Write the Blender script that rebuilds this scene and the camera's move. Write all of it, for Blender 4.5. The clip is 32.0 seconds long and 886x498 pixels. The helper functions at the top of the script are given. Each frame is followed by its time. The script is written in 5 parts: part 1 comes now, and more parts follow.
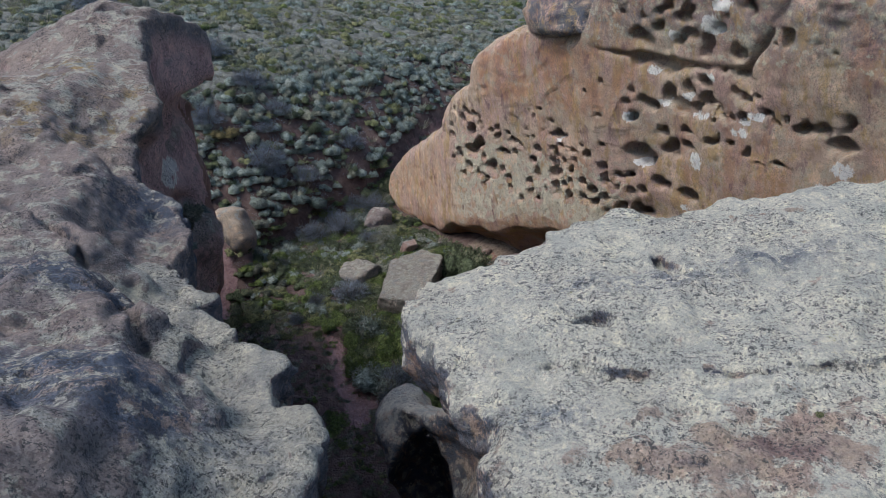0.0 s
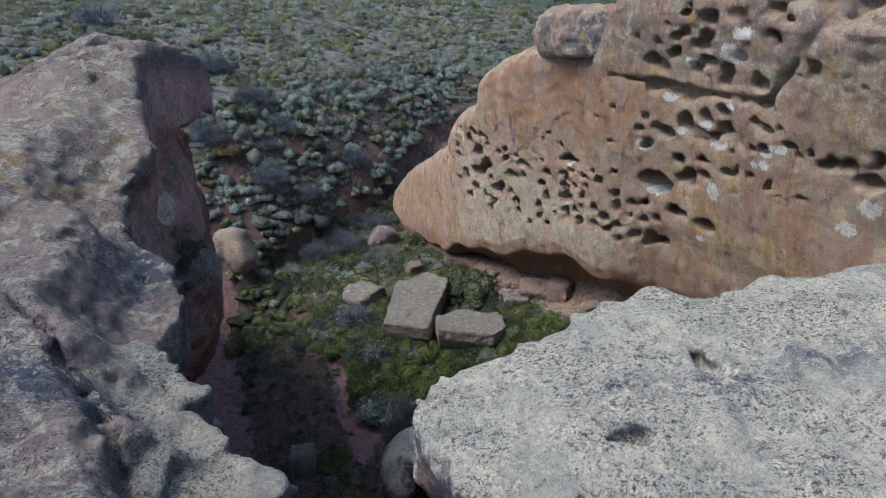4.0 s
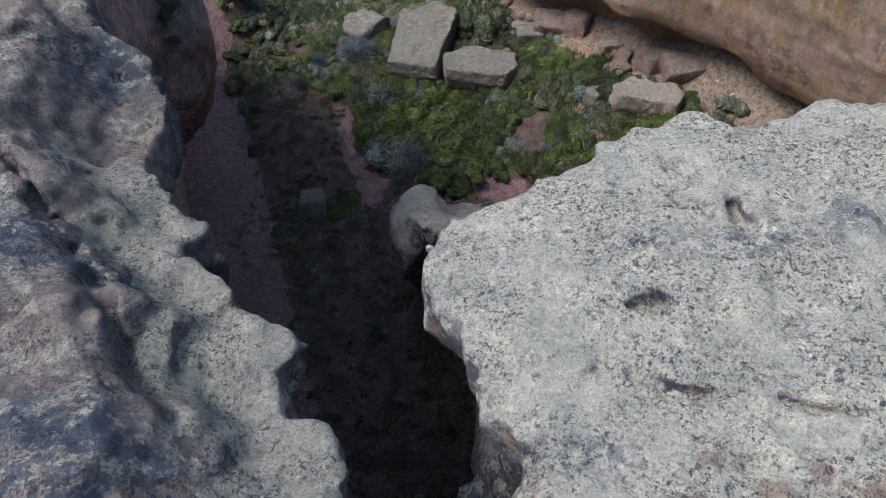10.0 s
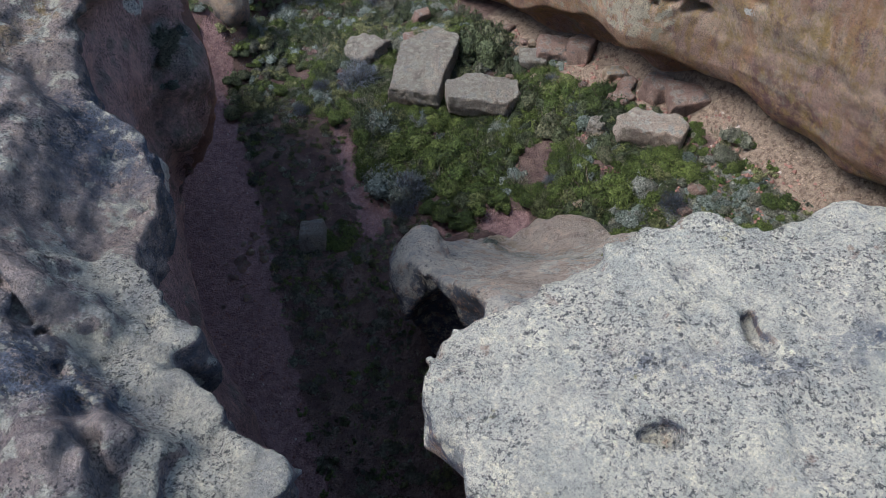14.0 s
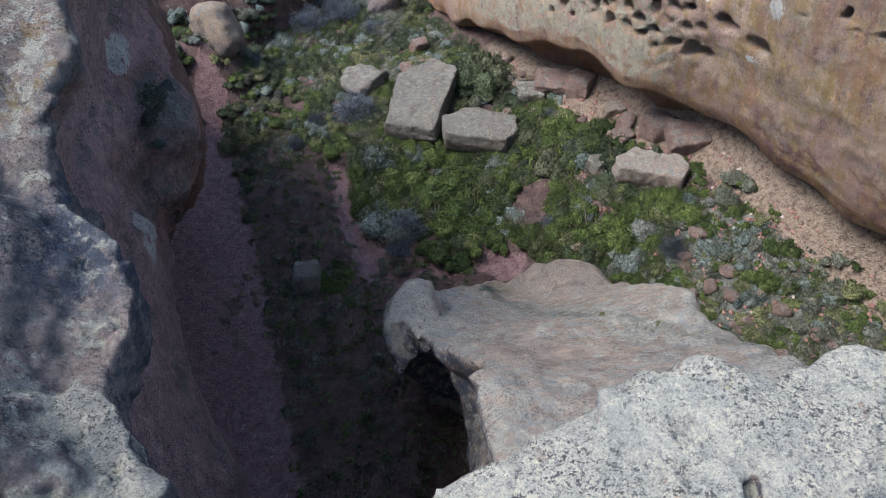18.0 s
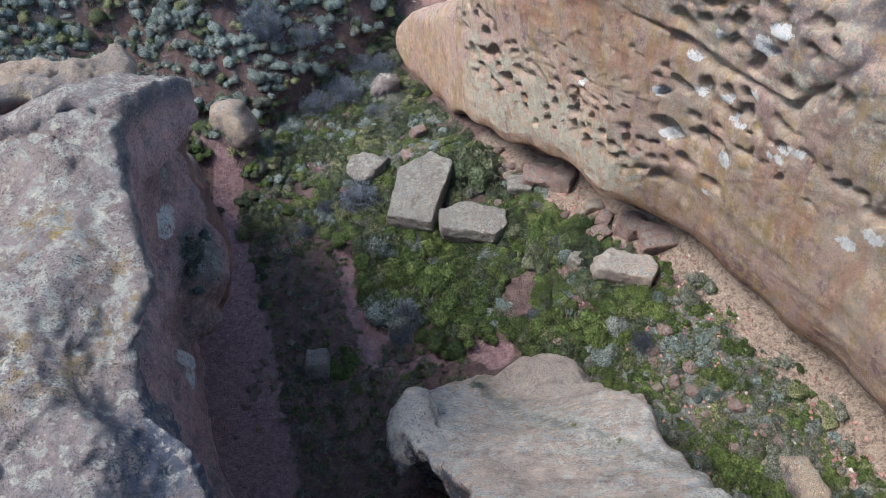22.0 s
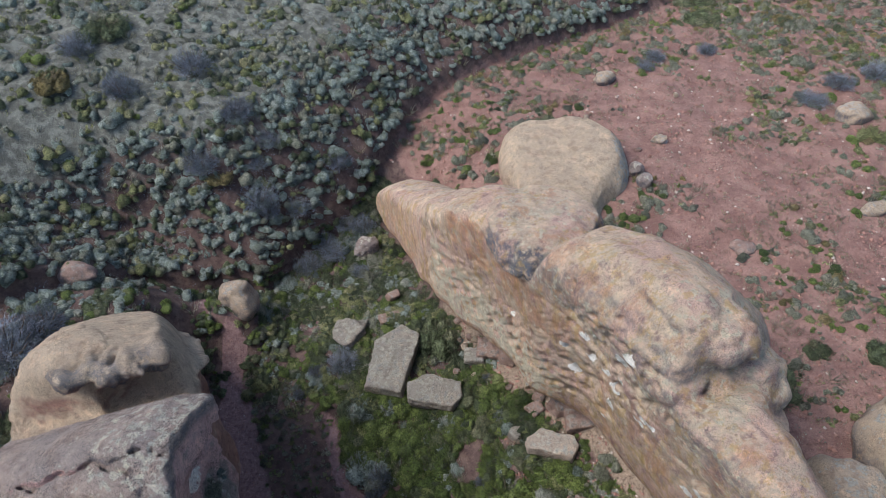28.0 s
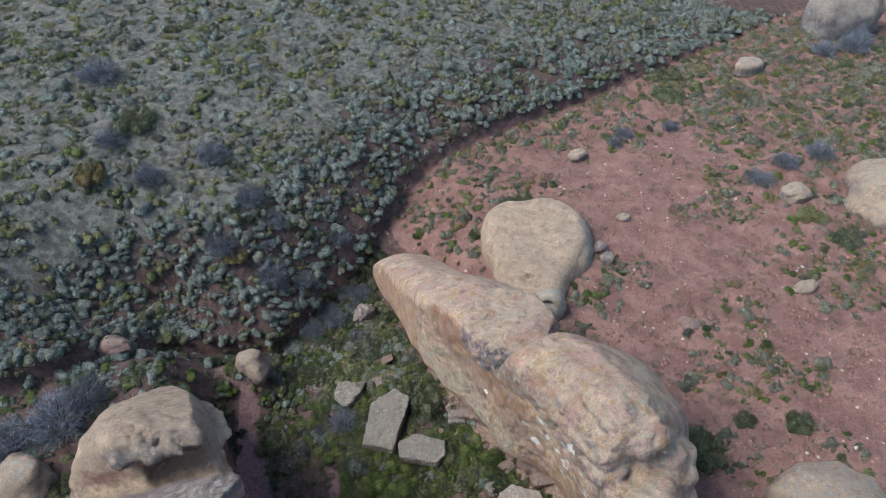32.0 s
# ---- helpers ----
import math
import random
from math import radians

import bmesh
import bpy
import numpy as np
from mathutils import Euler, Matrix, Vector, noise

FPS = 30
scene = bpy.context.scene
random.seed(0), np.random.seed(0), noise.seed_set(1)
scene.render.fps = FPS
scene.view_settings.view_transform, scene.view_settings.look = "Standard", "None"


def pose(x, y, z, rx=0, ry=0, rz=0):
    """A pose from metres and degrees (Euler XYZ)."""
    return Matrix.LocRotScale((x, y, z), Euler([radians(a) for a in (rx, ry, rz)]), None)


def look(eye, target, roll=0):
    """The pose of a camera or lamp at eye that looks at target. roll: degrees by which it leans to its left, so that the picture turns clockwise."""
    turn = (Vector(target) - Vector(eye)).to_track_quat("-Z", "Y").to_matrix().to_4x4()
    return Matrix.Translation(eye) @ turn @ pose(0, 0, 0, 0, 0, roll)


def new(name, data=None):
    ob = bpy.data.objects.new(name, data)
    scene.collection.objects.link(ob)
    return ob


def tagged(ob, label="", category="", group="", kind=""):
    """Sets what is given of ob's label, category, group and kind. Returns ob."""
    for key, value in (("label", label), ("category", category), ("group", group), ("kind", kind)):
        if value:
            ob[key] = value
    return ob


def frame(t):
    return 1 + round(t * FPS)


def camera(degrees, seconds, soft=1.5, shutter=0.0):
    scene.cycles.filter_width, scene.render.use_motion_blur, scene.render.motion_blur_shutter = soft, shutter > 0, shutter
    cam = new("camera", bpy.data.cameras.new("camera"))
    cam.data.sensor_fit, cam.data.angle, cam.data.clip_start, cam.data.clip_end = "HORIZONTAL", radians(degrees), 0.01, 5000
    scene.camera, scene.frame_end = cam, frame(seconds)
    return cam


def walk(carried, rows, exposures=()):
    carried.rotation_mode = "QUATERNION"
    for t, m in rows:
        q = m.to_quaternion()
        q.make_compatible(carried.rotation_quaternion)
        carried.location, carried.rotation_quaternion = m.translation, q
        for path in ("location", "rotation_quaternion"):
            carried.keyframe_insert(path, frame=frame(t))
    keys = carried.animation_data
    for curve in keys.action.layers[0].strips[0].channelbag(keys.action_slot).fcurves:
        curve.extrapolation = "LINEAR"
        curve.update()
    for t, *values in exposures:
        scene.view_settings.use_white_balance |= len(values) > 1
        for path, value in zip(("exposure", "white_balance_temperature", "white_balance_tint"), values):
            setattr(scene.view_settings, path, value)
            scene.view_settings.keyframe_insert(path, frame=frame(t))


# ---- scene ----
cam = camera(65.28, 32.0, soft=0.6)
# seconds, place, tilt and turn
PATH = [
    (0, -0.000, -0.000, 11.040, 68.00, -0.00), (0.5, -0.008, 0.091, 11.088, 68.04, 0.01), (1, -0.013, 0.189, 11.133, 68.11, 0.04),
    (1.5, -0.021, 0.292, 11.185, 68.11, 0.06), (2, -0.032, 0.387, 11.237, 68.16, 0.11), (2.5, -0.049, 0.479, 11.286, 68.18, 0.14),
    (3, -0.067, 0.574, 11.341, 68.17, 0.15), (3.5, -0.082, 0.669, 11.397, 68.20, 0.21), (5.5, -0.126, 1.046, 11.605, 68.30, 0.33),
    (6, -0.118, 1.123, 11.645, 68.32, 0.37), (6.5, -0.121, 1.198, 11.682, 68.37, 0.40), (7, -0.124, 1.258, 11.725, 68.08, 0.41),
    (7.5, -0.124, 1.306, 11.750, 60.33, 0.55), (8, -0.129, 1.383, 11.789, 50.75, 0.71), (8.5, -0.132, 1.485, 11.834, 44.44, 0.80),
    (9, -0.135, 1.568, 11.877, 44.42, 0.84), (9.5, -0.138, 1.643, 11.918, 44.43, 0.84), (10, -0.145, 1.714, 11.954, 44.45, 0.86),
    (10.5, -0.152, 1.785, 11.992, 44.45, 0.91), (11, -0.156, 1.854, 12.028, 44.51, 0.96), (11.5, -0.161, 1.930, 12.067, 44.54, 0.99),
    (12, -0.164, 2.011, 12.112, 44.54, 1.01), (12.5, -0.165, 2.100, 12.161, 44.58, 1.04), (13, -0.168, 2.195, 12.215, 44.61, 1.04),
    (13.5, -0.167, 2.289, 12.271, 44.66, 1.06), (14, -0.154, 2.382, 12.326, 44.69, 1.06), (14.5, -0.130, 2.472, 12.377, 44.72, 1.04),
    (16.5, -0.075, 2.886, 12.585, 44.83, 1.09), (17, -0.066, 3.011, 12.647, 44.86, 1.11), (17.5, -0.067, 3.144, 12.705, 44.90, 1.11),
    (18, -0.057, 3.273, 12.796, 44.92, 1.15), (18.5, -0.042, 3.336, 13.085, 44.92, 1.13), (19, -0.045, 3.360, 13.444, 45.00, 1.06),
    (19.5, -0.036, 3.390, 13.789, 45.07, 1.09), (20, -0.039, 3.415, 14.167, 45.08, 1.08), (20.5, -0.024, 3.405, 14.610, 45.08, 1.17),
    (21, -0.027, 3.399, 15.005, 45.27, 1.17), (21.5, -0.013, 3.439, 15.459, 45.27, 1.14), (22, 0.034, 3.497, 15.930, 45.26, 1.12),
    (22.5, 0.102, 3.531, 16.451, 45.26, 1.10), (23, 0.171, 3.555, 17.006, 45.31, 1.06), (23.5, 0.250, 3.583, 17.606, 45.35, 1.01),
    (24, 0.323, 3.638, 18.201, 45.35, 0.98), (24.5, 0.422, 3.694, 18.805, 45.40, 0.98), (25, 0.495, 3.766, 19.469, 45.34, 0.93),
    (25.5, 0.589, 3.847, 20.168, 45.30, 0.93), (27.5, 1.046, 4.310, 23.037, 45.28, 0.90), (28, 1.203, 4.481, 23.785, 45.24, 0.93),
    (28.5, 1.363, 4.614, 24.489, 45.35, 0.95), (29, 1.555, 4.797, 25.238, 45.33, 1.01), (29.5, 1.712, 4.853, 25.952, 45.51, 1.00),
    (30, 1.758, 4.709, 26.618, 45.49, 1.01), (30.5, 1.789, 4.490, 27.271, 45.53, 0.99), (31, 1.805, 4.227, 27.866, 45.64, 0.96),
    (31.5, 1.818, 3.955, 28.463, 45.66, 0.95), (32, 1.811, 3.628, 29.040, 45.78, 0.93),
]
walk(cam, [(t, pose(x, y, z, rx, 0, rz)) for t, x, y, z, rx, rz in PATH],
     exposures=((0, 0.88, 6350, 10), (7, 0.96, 6350, 10), (9, 1.0, 6350, 10), (14, 1.1, 6300, 10), (17, 1.24, 6250, 10), (20, 1.45, 6150, 10),
                (23, 1.52, 6250, 10), (25, 1.44, 6350, 10), (28, 1.07, 6500, 10), (32, 0.93, 6450, 10)))

# ---------------------------------------------------------------- light
SUN_AZ, SUN_EL = radians(256), radians(53)      # from the west-south-west, clockwise from north (+y)
world = bpy.data.worlds.new("sky")
scene.world = world
world.use_nodes = True
wn = world.node_tree.nodes
sky = wn.new("ShaderNodeTexSky")
sky.sky_type, sky.sun_disc = "NISHITA", False
sky.sun_elevation, sky.sun_rotation = SUN_EL, SUN_AZ
sky.air_density, sky.dust_density = 1.0, 1.2
world.node_tree.links.new(sky.outputs[0], wn["Background"].inputs[0])
wn["Background"].inputs[1].default_value = 0.15
sun_data = bpy.data.lights.new("sun", "SUN")
sun_data.energy, sun_data.angle, sun_data.color = 2.6, radians(30), (1.0, 0.965, 0.935)
sun = new("sun", sun_data)
sun.matrix_world = look(Vector((math.sin(SUN_AZ) * math.cos(SUN_EL), math.cos(SUN_AZ) * math.cos(SUN_EL), math.sin(SUN_EL))) * 100, (0, 0, 0))

# ---------------------------------------------------------------- small tools
LATTICE = np.random.default_rng(7).random((32, 32, 32)).astype(np.float32) * 2 - 1


def grain(x, y, z, size, seed=0):
    """Smooth value noise of -1 to 1 with bumps of about that size."""
    out = 0
    p = [np.asarray(c, np.float32) / size + 13.7 * (seed + 1) * (k + 1) for k, c in enumerate((x, y, z))]
    i = [np.floor(c).astype(np.int32) for c in p]
    f = [c - k for c, k in zip(p, i)]
    f = [c * c * (3 - 2 * c) for c in f]
    for a in (0, 1):
        for b in (0, 1):
            for c in (0, 1):
                w = (f[0] if a else 1 - f[0]) * (f[1] if b else 1 - f[1]) * (f[2] if c else 1 - f[2])
                out = out + w * LATTICE[(i[0] + a) & 31, (i[1] + b) & 31, (i[2] + c) & 31]
    return out


def step(x, a, b):
    t = np.clip((np.asarray(x, np.float32) - a) / (b - a), 0, 1)
    return t * t * (3 - 2 * t)


def smax(a, b, k):
    h = np.maximum(k - np.abs(a - b), 0) / k
    return np.maximum(a, b) + h * h * k * 0.25


def smin(a, b, k):
    return -smax(-a, -b, k)


def curve(x, *knots, soft=0.12):
    """A rounded line through knots (x, value)."""
    xs, vs = zip(*knots)
    x = np.asarray(x, np.float32)
    return sum(np.interp(x + s * soft, xs, vs) for s in (-1, -0.33, 0.33, 1)).astype(np.float32) / 4


def blob(x, y, z, cx, cy, cz, rx, ry, rz):
    """Rough distance to an ellipsoid, negative inside."""
    return (np.sqrt(((x - cx) / rx) ** 2 + ((y - cy) / ry) ** 2 + ((z - cz) / rz) ** 2) - 1) * min(rx, ry, rz)


def make_mesh(name, verts, quads, smooth=True):
    verts, quads = np.asarray(verts, np.float32), np.asarray(quads, np.int32)
    n, k = len(quads), quads.shape[1]
    me = bpy.data.meshes.new(name)
    me.vertices.add(len(verts))
    me.vertices.foreach_set("co", verts.ravel())
    me.loops.add(n * k)
    me.loops.foreach_set("vertex_index", quads.ravel())
    me.polygons.add(n)
    me.polygons.foreach_set("loop_start", np.arange(n, dtype=np.int32) * k)
    me.polygons.foreach_set("use_smooth", np.full(n, smooth))
    me.update(calc_edges=True)
    return me


def normals(me):
    out = np.empty(len(me.vertices) * 3, np.float32)
    me.vertex_normals.foreach_get("vector", out)
    return out.reshape(-1, 3)


def mask(me, name, values):
    me.attributes.new(name, "FLOAT", "POINT").data.foreach_set("value", np.clip(np.asarray(values, np.float32), 0, 1))


def net(shape, lo, hi, h):
    """Mesh the surface where shape(x, y, z) turns from minus to plus, on a grid of spacing h."""
    ax = [np.arange(lo[k], hi[k] + h, h, dtype=np.float32) for k in range(3)]
    d = np.broadcast_to(shape(ax[0][:, None, None], ax[1][None, :, None], ax[2][None, None, :]), [len(a) for a in ax]).astype(np.float32).copy()
    band = np.nonzero(np.abs(d) < 0.75)
    x, y, z = (ax[k][band[k]] for k in range(3))
    d[band] += shape.rough(x, y, z)
    ins = d < 0
    c = [slice(None, -1), slice(1, None)]
    count = sum(ins[c[a], c[b], c[e]].astype(np.int8) for a in (0, 1) for b in (0, 1) for e in (0, 1))
    act = np.nonzero((count > 0) & (count < 8))
    ids = np.full(count.shape, -1, np.int32)
    ids[act] = np.arange(len(act[0]))
    corner = [(a, b, e) for a in (0, 1) for b in (0, 1) for e in (0, 1)]
    val = np.stack([d[act[0] + a, act[1] + b, act[2] + e] for a, b, e in corner], 1)
    total, hits = np.zeros((len(act[0]), 3), np.float32), np.zeros(len(act[0]), np.float32)
    for i in range(8):
        for j in range(i + 1, 8):
            if sum(abs(p - q) for p, q in zip(corner[i], corner[j])) != 1:
                continue
            on = (val[:, i] < 0) != (val[:, j] < 0)
            t = np.where(on, val[:, i] / np.where(on, val[:, i] - val[:, j], 1), 0)
            ci, cj = np.array(corner[i], np.float32), np.array(corner[j], np.float32)
            total += np.where(on[:, None], ci + t[:, None] * (cj - ci), 0)
            hits += on
    verts = (np.stack(act, 1) + total / hits[:, None]) * h + np.array([a[0] for a in ax], np.float32)
    quads = []
    for k in range(3):
        a = [slice(None)] * 3
        b = [slice(None)] * 3
        a[k], b[k] = slice(None, -1), slice(1, None)
        cross = np.nonzero(ins[tuple(a)] != ins[tuple(b)])
        o = [m for m in range(3) if m != k]
        ok = np.all([(cross[m] > 0) & (cross[m] < d.shape[m] - 1) for m in o], axis=0)
        cross = [q[ok] for q in cross]
        ring = []
        for s0, s1 in ((-1, -1), (0, -1), (0, 0), (-1, 0)):
            q = [q.copy() for q in cross]
            q[o[0]] += s0
            q[o[1]] += s1
            ring.append(ids[tuple(q)])
        ring = np.stack(ring, 1)
        flip = ins[tuple(cross)] == (k == 1)
        ring[flip] = ring[flip][:, ::-1]
        quads.append(ring)
    return verts, np.concatenate(quads)


def join(*pieces):
    vs, fs, n = [], [], 0
    for v, f in pieces:
        vs.append(v)
        fs.append(np.asarray(f) + n)
        n += len(v)
    return np.concatenate(vs), np.concatenate(fs)


def part(name, me, material, parent=None, label=""):
    ob = new(name, me)
    if not me.materials:
        me.materials.append(material)
    if parent is not None:
        ob.parent = parent
    return tagged(ob, label)


# ---------------------------------------------------------------- materials
class Nodes:
    """Short hand to write a node material."""

    def __init__(self, name):
        self.mat = bpy.data.materials.new(name)
        self.mat.use_nodes = True
        self.tree = self.mat.node_tree
        self.bsdf = self.tree.nodes["Principled BSDF"]
        self.bsdf.inputs["Specular IOR Level"].default_value = 0.25
        self.co = self.node("ShaderNodeTexCoord").outputs["Object"]

    def node(self, kind, **kw):
        n = self.tree.nodes.new(kind)
        for k, v in kw.items():
            n.inputs[k].default_value = v
        return n

    def link(self, a, b):
        if isinstance(a, (int, float)):
            b.default_value = a
        elif isinstance(a, tuple):
            b.default_value = (*a, 1)
        else:
            self.tree.links.new(a, b)

    def noise(self, scale, detail=4, rough=0.6, stretch=None, kind="ShaderNodeTexNoise"):
        n = self.node(kind)
        n.inputs["Scale"].default_value = scale
        if kind == "ShaderNodeTexNoise":
            n.inputs["Detail"].default_value, n.inputs["Roughness"].default_value = detail, rough
        src = self.co
        if stretch:
            m = self.node("ShaderNodeMapping")
            m.inputs["Scale"].default_value = stretch
            self.tree.links.new(src, m.inputs["Vector"])
            src = m.outputs[0]
        self.tree.links.new(src, n.inputs["Vector"])
        return n.outputs["Distance"] if kind == "ShaderNodeTexVoronoi" else n.outputs["Fac"]

    def cells(self, scale):
        """One random value for each grain of rock."""
        w = self.node("ShaderNodeTexNoise", Scale=scale * 1.4, Detail=2.0)
        self.tree.links.new(self.co, w.inputs["Vector"])
        m = self.node("ShaderNodeVectorMath")
        m.operation = "MULTIPLY_ADD"
        self.tree.links.new(w.outputs["Color"], m.inputs[0])
        m.inputs[1].default_value = (0.9 / scale,) * 3
        self.tree.links.new(self.co, m.inputs[2])
        n = self.node("ShaderNodeTexVoronoi", Scale=scale)
        self.tree.links.new(m.outputs[0], n.inputs["Vector"])
        return n.outputs["Color"]

    def attr(self, name):
        n = self.node("ShaderNodeAttribute")
        n.attribute_name = name
        return n.outputs["Fac"]

    def ramp(self, x, a, b, lo=0.0, hi=1.0):
        n = self.node("ShaderNodeMapRange")
        n.interpolation_type = "SMOOTHSTEP"
        for k, v in zip(("From Min", "From Max", "To Min", "To Max"), (a, b, lo, hi)):
            n.inputs[k].default_value = v
        self.link(x, n.inputs["Value"])
        return n.outputs[0]

    def math(self, op, a, b=0.0):
        n = self.node("ShaderNodeMath")
        n.operation = op
        self.link(a, n.inputs[0])
        self.link(b, n.inputs[1])
        return n.outputs[0]

    def mix(self, a, b, fac, blend="MIX"):
        n = self.tree.nodes.new("ShaderNodeMix")
        n.data_type, n.blend_type = "RGBA", blend
        self.link(fac, n.inputs[0])
        self.link(a, n.inputs[6])
        self.link(b, n.inputs[7])
        return n.outputs[2]

    def bump(self, *layers):
        last = None
        for height, depth in layers:
            n = self.node("ShaderNodeBump")
            n.inputs["Strength"].default_value = 1.0
            n.inputs["Distance"].default_value = depth
            self.tree.links.new(height, n.inputs["Height"])
            if last:
                self.tree.links.new(last, n.inputs["Normal"])
            last = n.outputs[0]
        self.tree.links.new(last, self.bsdf.inputs["Normal"])

    def done(self, colour, rough=0.9):
        self.link(colour, self.bsdf.inputs["Base Color"])
        self.link(rough, self.bsdf.inputs["Roughness"])
        return self.mat


def rock_material(name, body, body2, red, lichen, lichen2, grit=0.012, speckle=1.0, streaky=False):
    """Weathered tuff: bare rock, redder fresh faces, crusts of lichen, moss, droppings and ochre stains."""
    n = Nodes(name)
    big, mid, coarse, fine = n.noise(0.7, 5), n.noise(4.5, 7, 0.68), n.noise(17, 7, 0.72), n.noise(48, 5, 0.72)
    c = n.mix(body, body2, n.ramp(big, 0.38, 0.62))
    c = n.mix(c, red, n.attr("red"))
    c = n.mix(c, n.mix(c, (1.25, 1.21, 1.17), 1.0, "MULTIPLY"), n.ramp(n.noise(1.7, 8, 0.72), 0.50, 0.62, 0, 0.8))
    c = n.mix(c, n.mix(c, (0.60, 0.54, 0.54), 1.0, "MULTIPLY"), n.ramp(n.noise(2.7, 8, 0.78, (1, 1, 0.6)), 0.50, 0.40, 0, 0.35 if streaky else 0.6))
    c = n.mix(c, (0.44, 0.31, 0.11), n.math("MULTIPLY", n.attr("ochre"), n.ramp(n.noise(3.1, 8, 0.75), 0.46, 0.60)))
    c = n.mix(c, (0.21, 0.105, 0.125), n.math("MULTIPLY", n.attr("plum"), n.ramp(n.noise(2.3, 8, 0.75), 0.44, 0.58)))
    # slate lichen, and shade that steep and undercut faces carry in their colour
    c = n.mix(c, (0.105, 0.118, 0.15), n.math("MULTIPLY", n.attr("slate_and_shade"), n.ramp(n.noise(3.7, 8, 0.78), 0.46, 0.51)))
    if streaky:
        c = n.mix(c, (0.60, 0.40, 0.335), n.ramp(n.noise(0.8, 6, 0.65), 0.47, 0.60, 0, 0.75))
        c = n.mix(c, (0.50, 0.33, 0.12), n.ramp(n.noise(2.4, 7, 0.75, (1, 1, 0.3)), 0.52, 0.61, 0, 0.6))
        c = n.mix(c, (0.50, 0.255, 0.15), n.ramp(n.noise(1.5, 7, 0.72, (1, 1, 0.16)), 0.52, 0.62, 0, 0.5))
        c = n.mix(c, (0.47, 0.445, 0.35), n.ramp(n.noise(1.9, 8, 0.78), 0.52, 0.62, 0, 0.5))
        c = n.mix(c, (0.23, 0.13, 0.155), n.ramp(n.noise(2.9, 8, 0.78, (1, 1, 0.4)), 0.54, 0.63, 0, 0.6))
    crust = n.ramp(n.math("ADD", n.attr("lichen"), n.math("MULTIPLY", n.math("SUBTRACT", mid, 0.5), 2.0)), 0.42, 0.58)
    lc = n.mix(lichen, lichen2, n.ramp(n.noise(2.6, 8, 0.75), 0.48, 0.58))
    lc = n.mix(lc, (0.11, 0.115, 0.125), n.ramp(n.noise(8, 9, 0.82), 0.56, 0.63, 0, 0.75))
    lc = n.mix(lc, (0.46, 0.40, 0.12), n.ramp(n.noise(1.9, 8, 0.78), 0.62, 0.70, 0, 0.7))
    c = n.mix(c, lc, crust)
    c = n.mix(c, (0.125, 0.152, 0.21), n.math("MULTIPLY", n.attr("slate_and_shade"), n.ramp(n.noise(7, 8, 0.8), 0.48, 0.52, 0, 0.8)))
    c = n.mix(c, (0.17, 0.18, 0.13), n.math("MULTIPLY", n.attr("moss"), n.ramp(n.noise(6, 8, 0.75), 0.40, 0.54)))
    c = n.mix(c, (0.9, 0.875, 0.82), n.ramp(n.math("ADD", n.attr("guano"), n.math("MULTIPLY", n.math("SUBTRACT", n.noise(6, 8, 0.78, (1, 1, 0.4)), 0.5), 3.4)), 0.62, 0.82))
    c = n.mix(c, n.mix(c, (1.5, 1.46, 1.40), 1.0, "MULTIPLY"), n.ramp(coarse, 0.54, 0.62, 0, 0.4 * speckle))
    c = n.mix(c, n.mix(c, (0.46, 0.45, 0.47), 1.0, "MULTIPLY"), n.ramp(coarse, 0.44, 0.38, 0, 0.5 * speckle))
    c = n.mix(c, n.mix(c, (1.35, 1.32, 1.27), 1.0, "MULTIPLY"), n.ramp(n.cells(60), 0.62, 0.72, 0, 0.4 * speckle))
    # black crumbs of lichen, in drifts
    drift = n.ramp(n.noise(1.6, 8, 0.75), 0.42, 0.56, 0.22, 1.0)
    c = n.mix(c, (0.085, 0.088, 0.092), n.math("MULTIPLY", n.ramp(n.noise(27, 3, 0.8), 0.55, 0.59, 0, 0.85 * speckle), drift))
    c = n.mix(c, n.mix(c, (0.5, 0.49, 0.5), 1.0, "MULTIPLY"), n.math("MULTIPLY", n.ramp(n.cells(80), 0.36, 0.30, 0, 0.7 * speckle), drift))
    c = n.mix(c, n.mix(c, (1.22, 1.2, 1.15), 1.0, "MULTIPLY"), n.ramp(n.noise(3.3, 8, 0.7), 0.52, 0.62, 0, 0.8))
    c = n.mix(c, n.mix(c, (0.66, 0.66, 0.70), 1.0, "MULTIPLY"), n.ramp(n.noise(5.1, 9, 0.8), 0.46, 0.36, 0, 0.75 * speckle))
    pits = n.noise(24, kind="ShaderNodeTexVoronoi")
    n.bump((mid, 0.13), (n.noise(9, 6, 0.7), 0.10 * speckle), (coarse, 0.14), (pits, grit), (fine, 0.07))
    return n.done(c, 0.92)


GREY_ROCK = rock_material("lichened grey tuff", (0.36, 0.305, 0.285), (0.42, 0.34, 0.30), (0.66, 0.445, 0.42), (0.57, 0.545, 0.455), (0.44, 0.43, 0.385), 0.02)
PALE_ROCK = rock_material("pale crusted tuff", (0.50, 0.41, 0.345), (0.54, 0.44, 0.36), (0.26, 0.15, 0.13), (0.74, 0.705, 0.59), (0.60, 0.59, 0.51), 0.025)
CLIFF_ROCK = rock_material("pitted ochre tuff", (0.645, 0.52, 0.385), (0.645, 0.49, 0.37), (0.56, 0.32, 0.195), (0.62, 0.56, 0.425), (0.54, 0.475, 0.35), 0.02, 0.55, True)
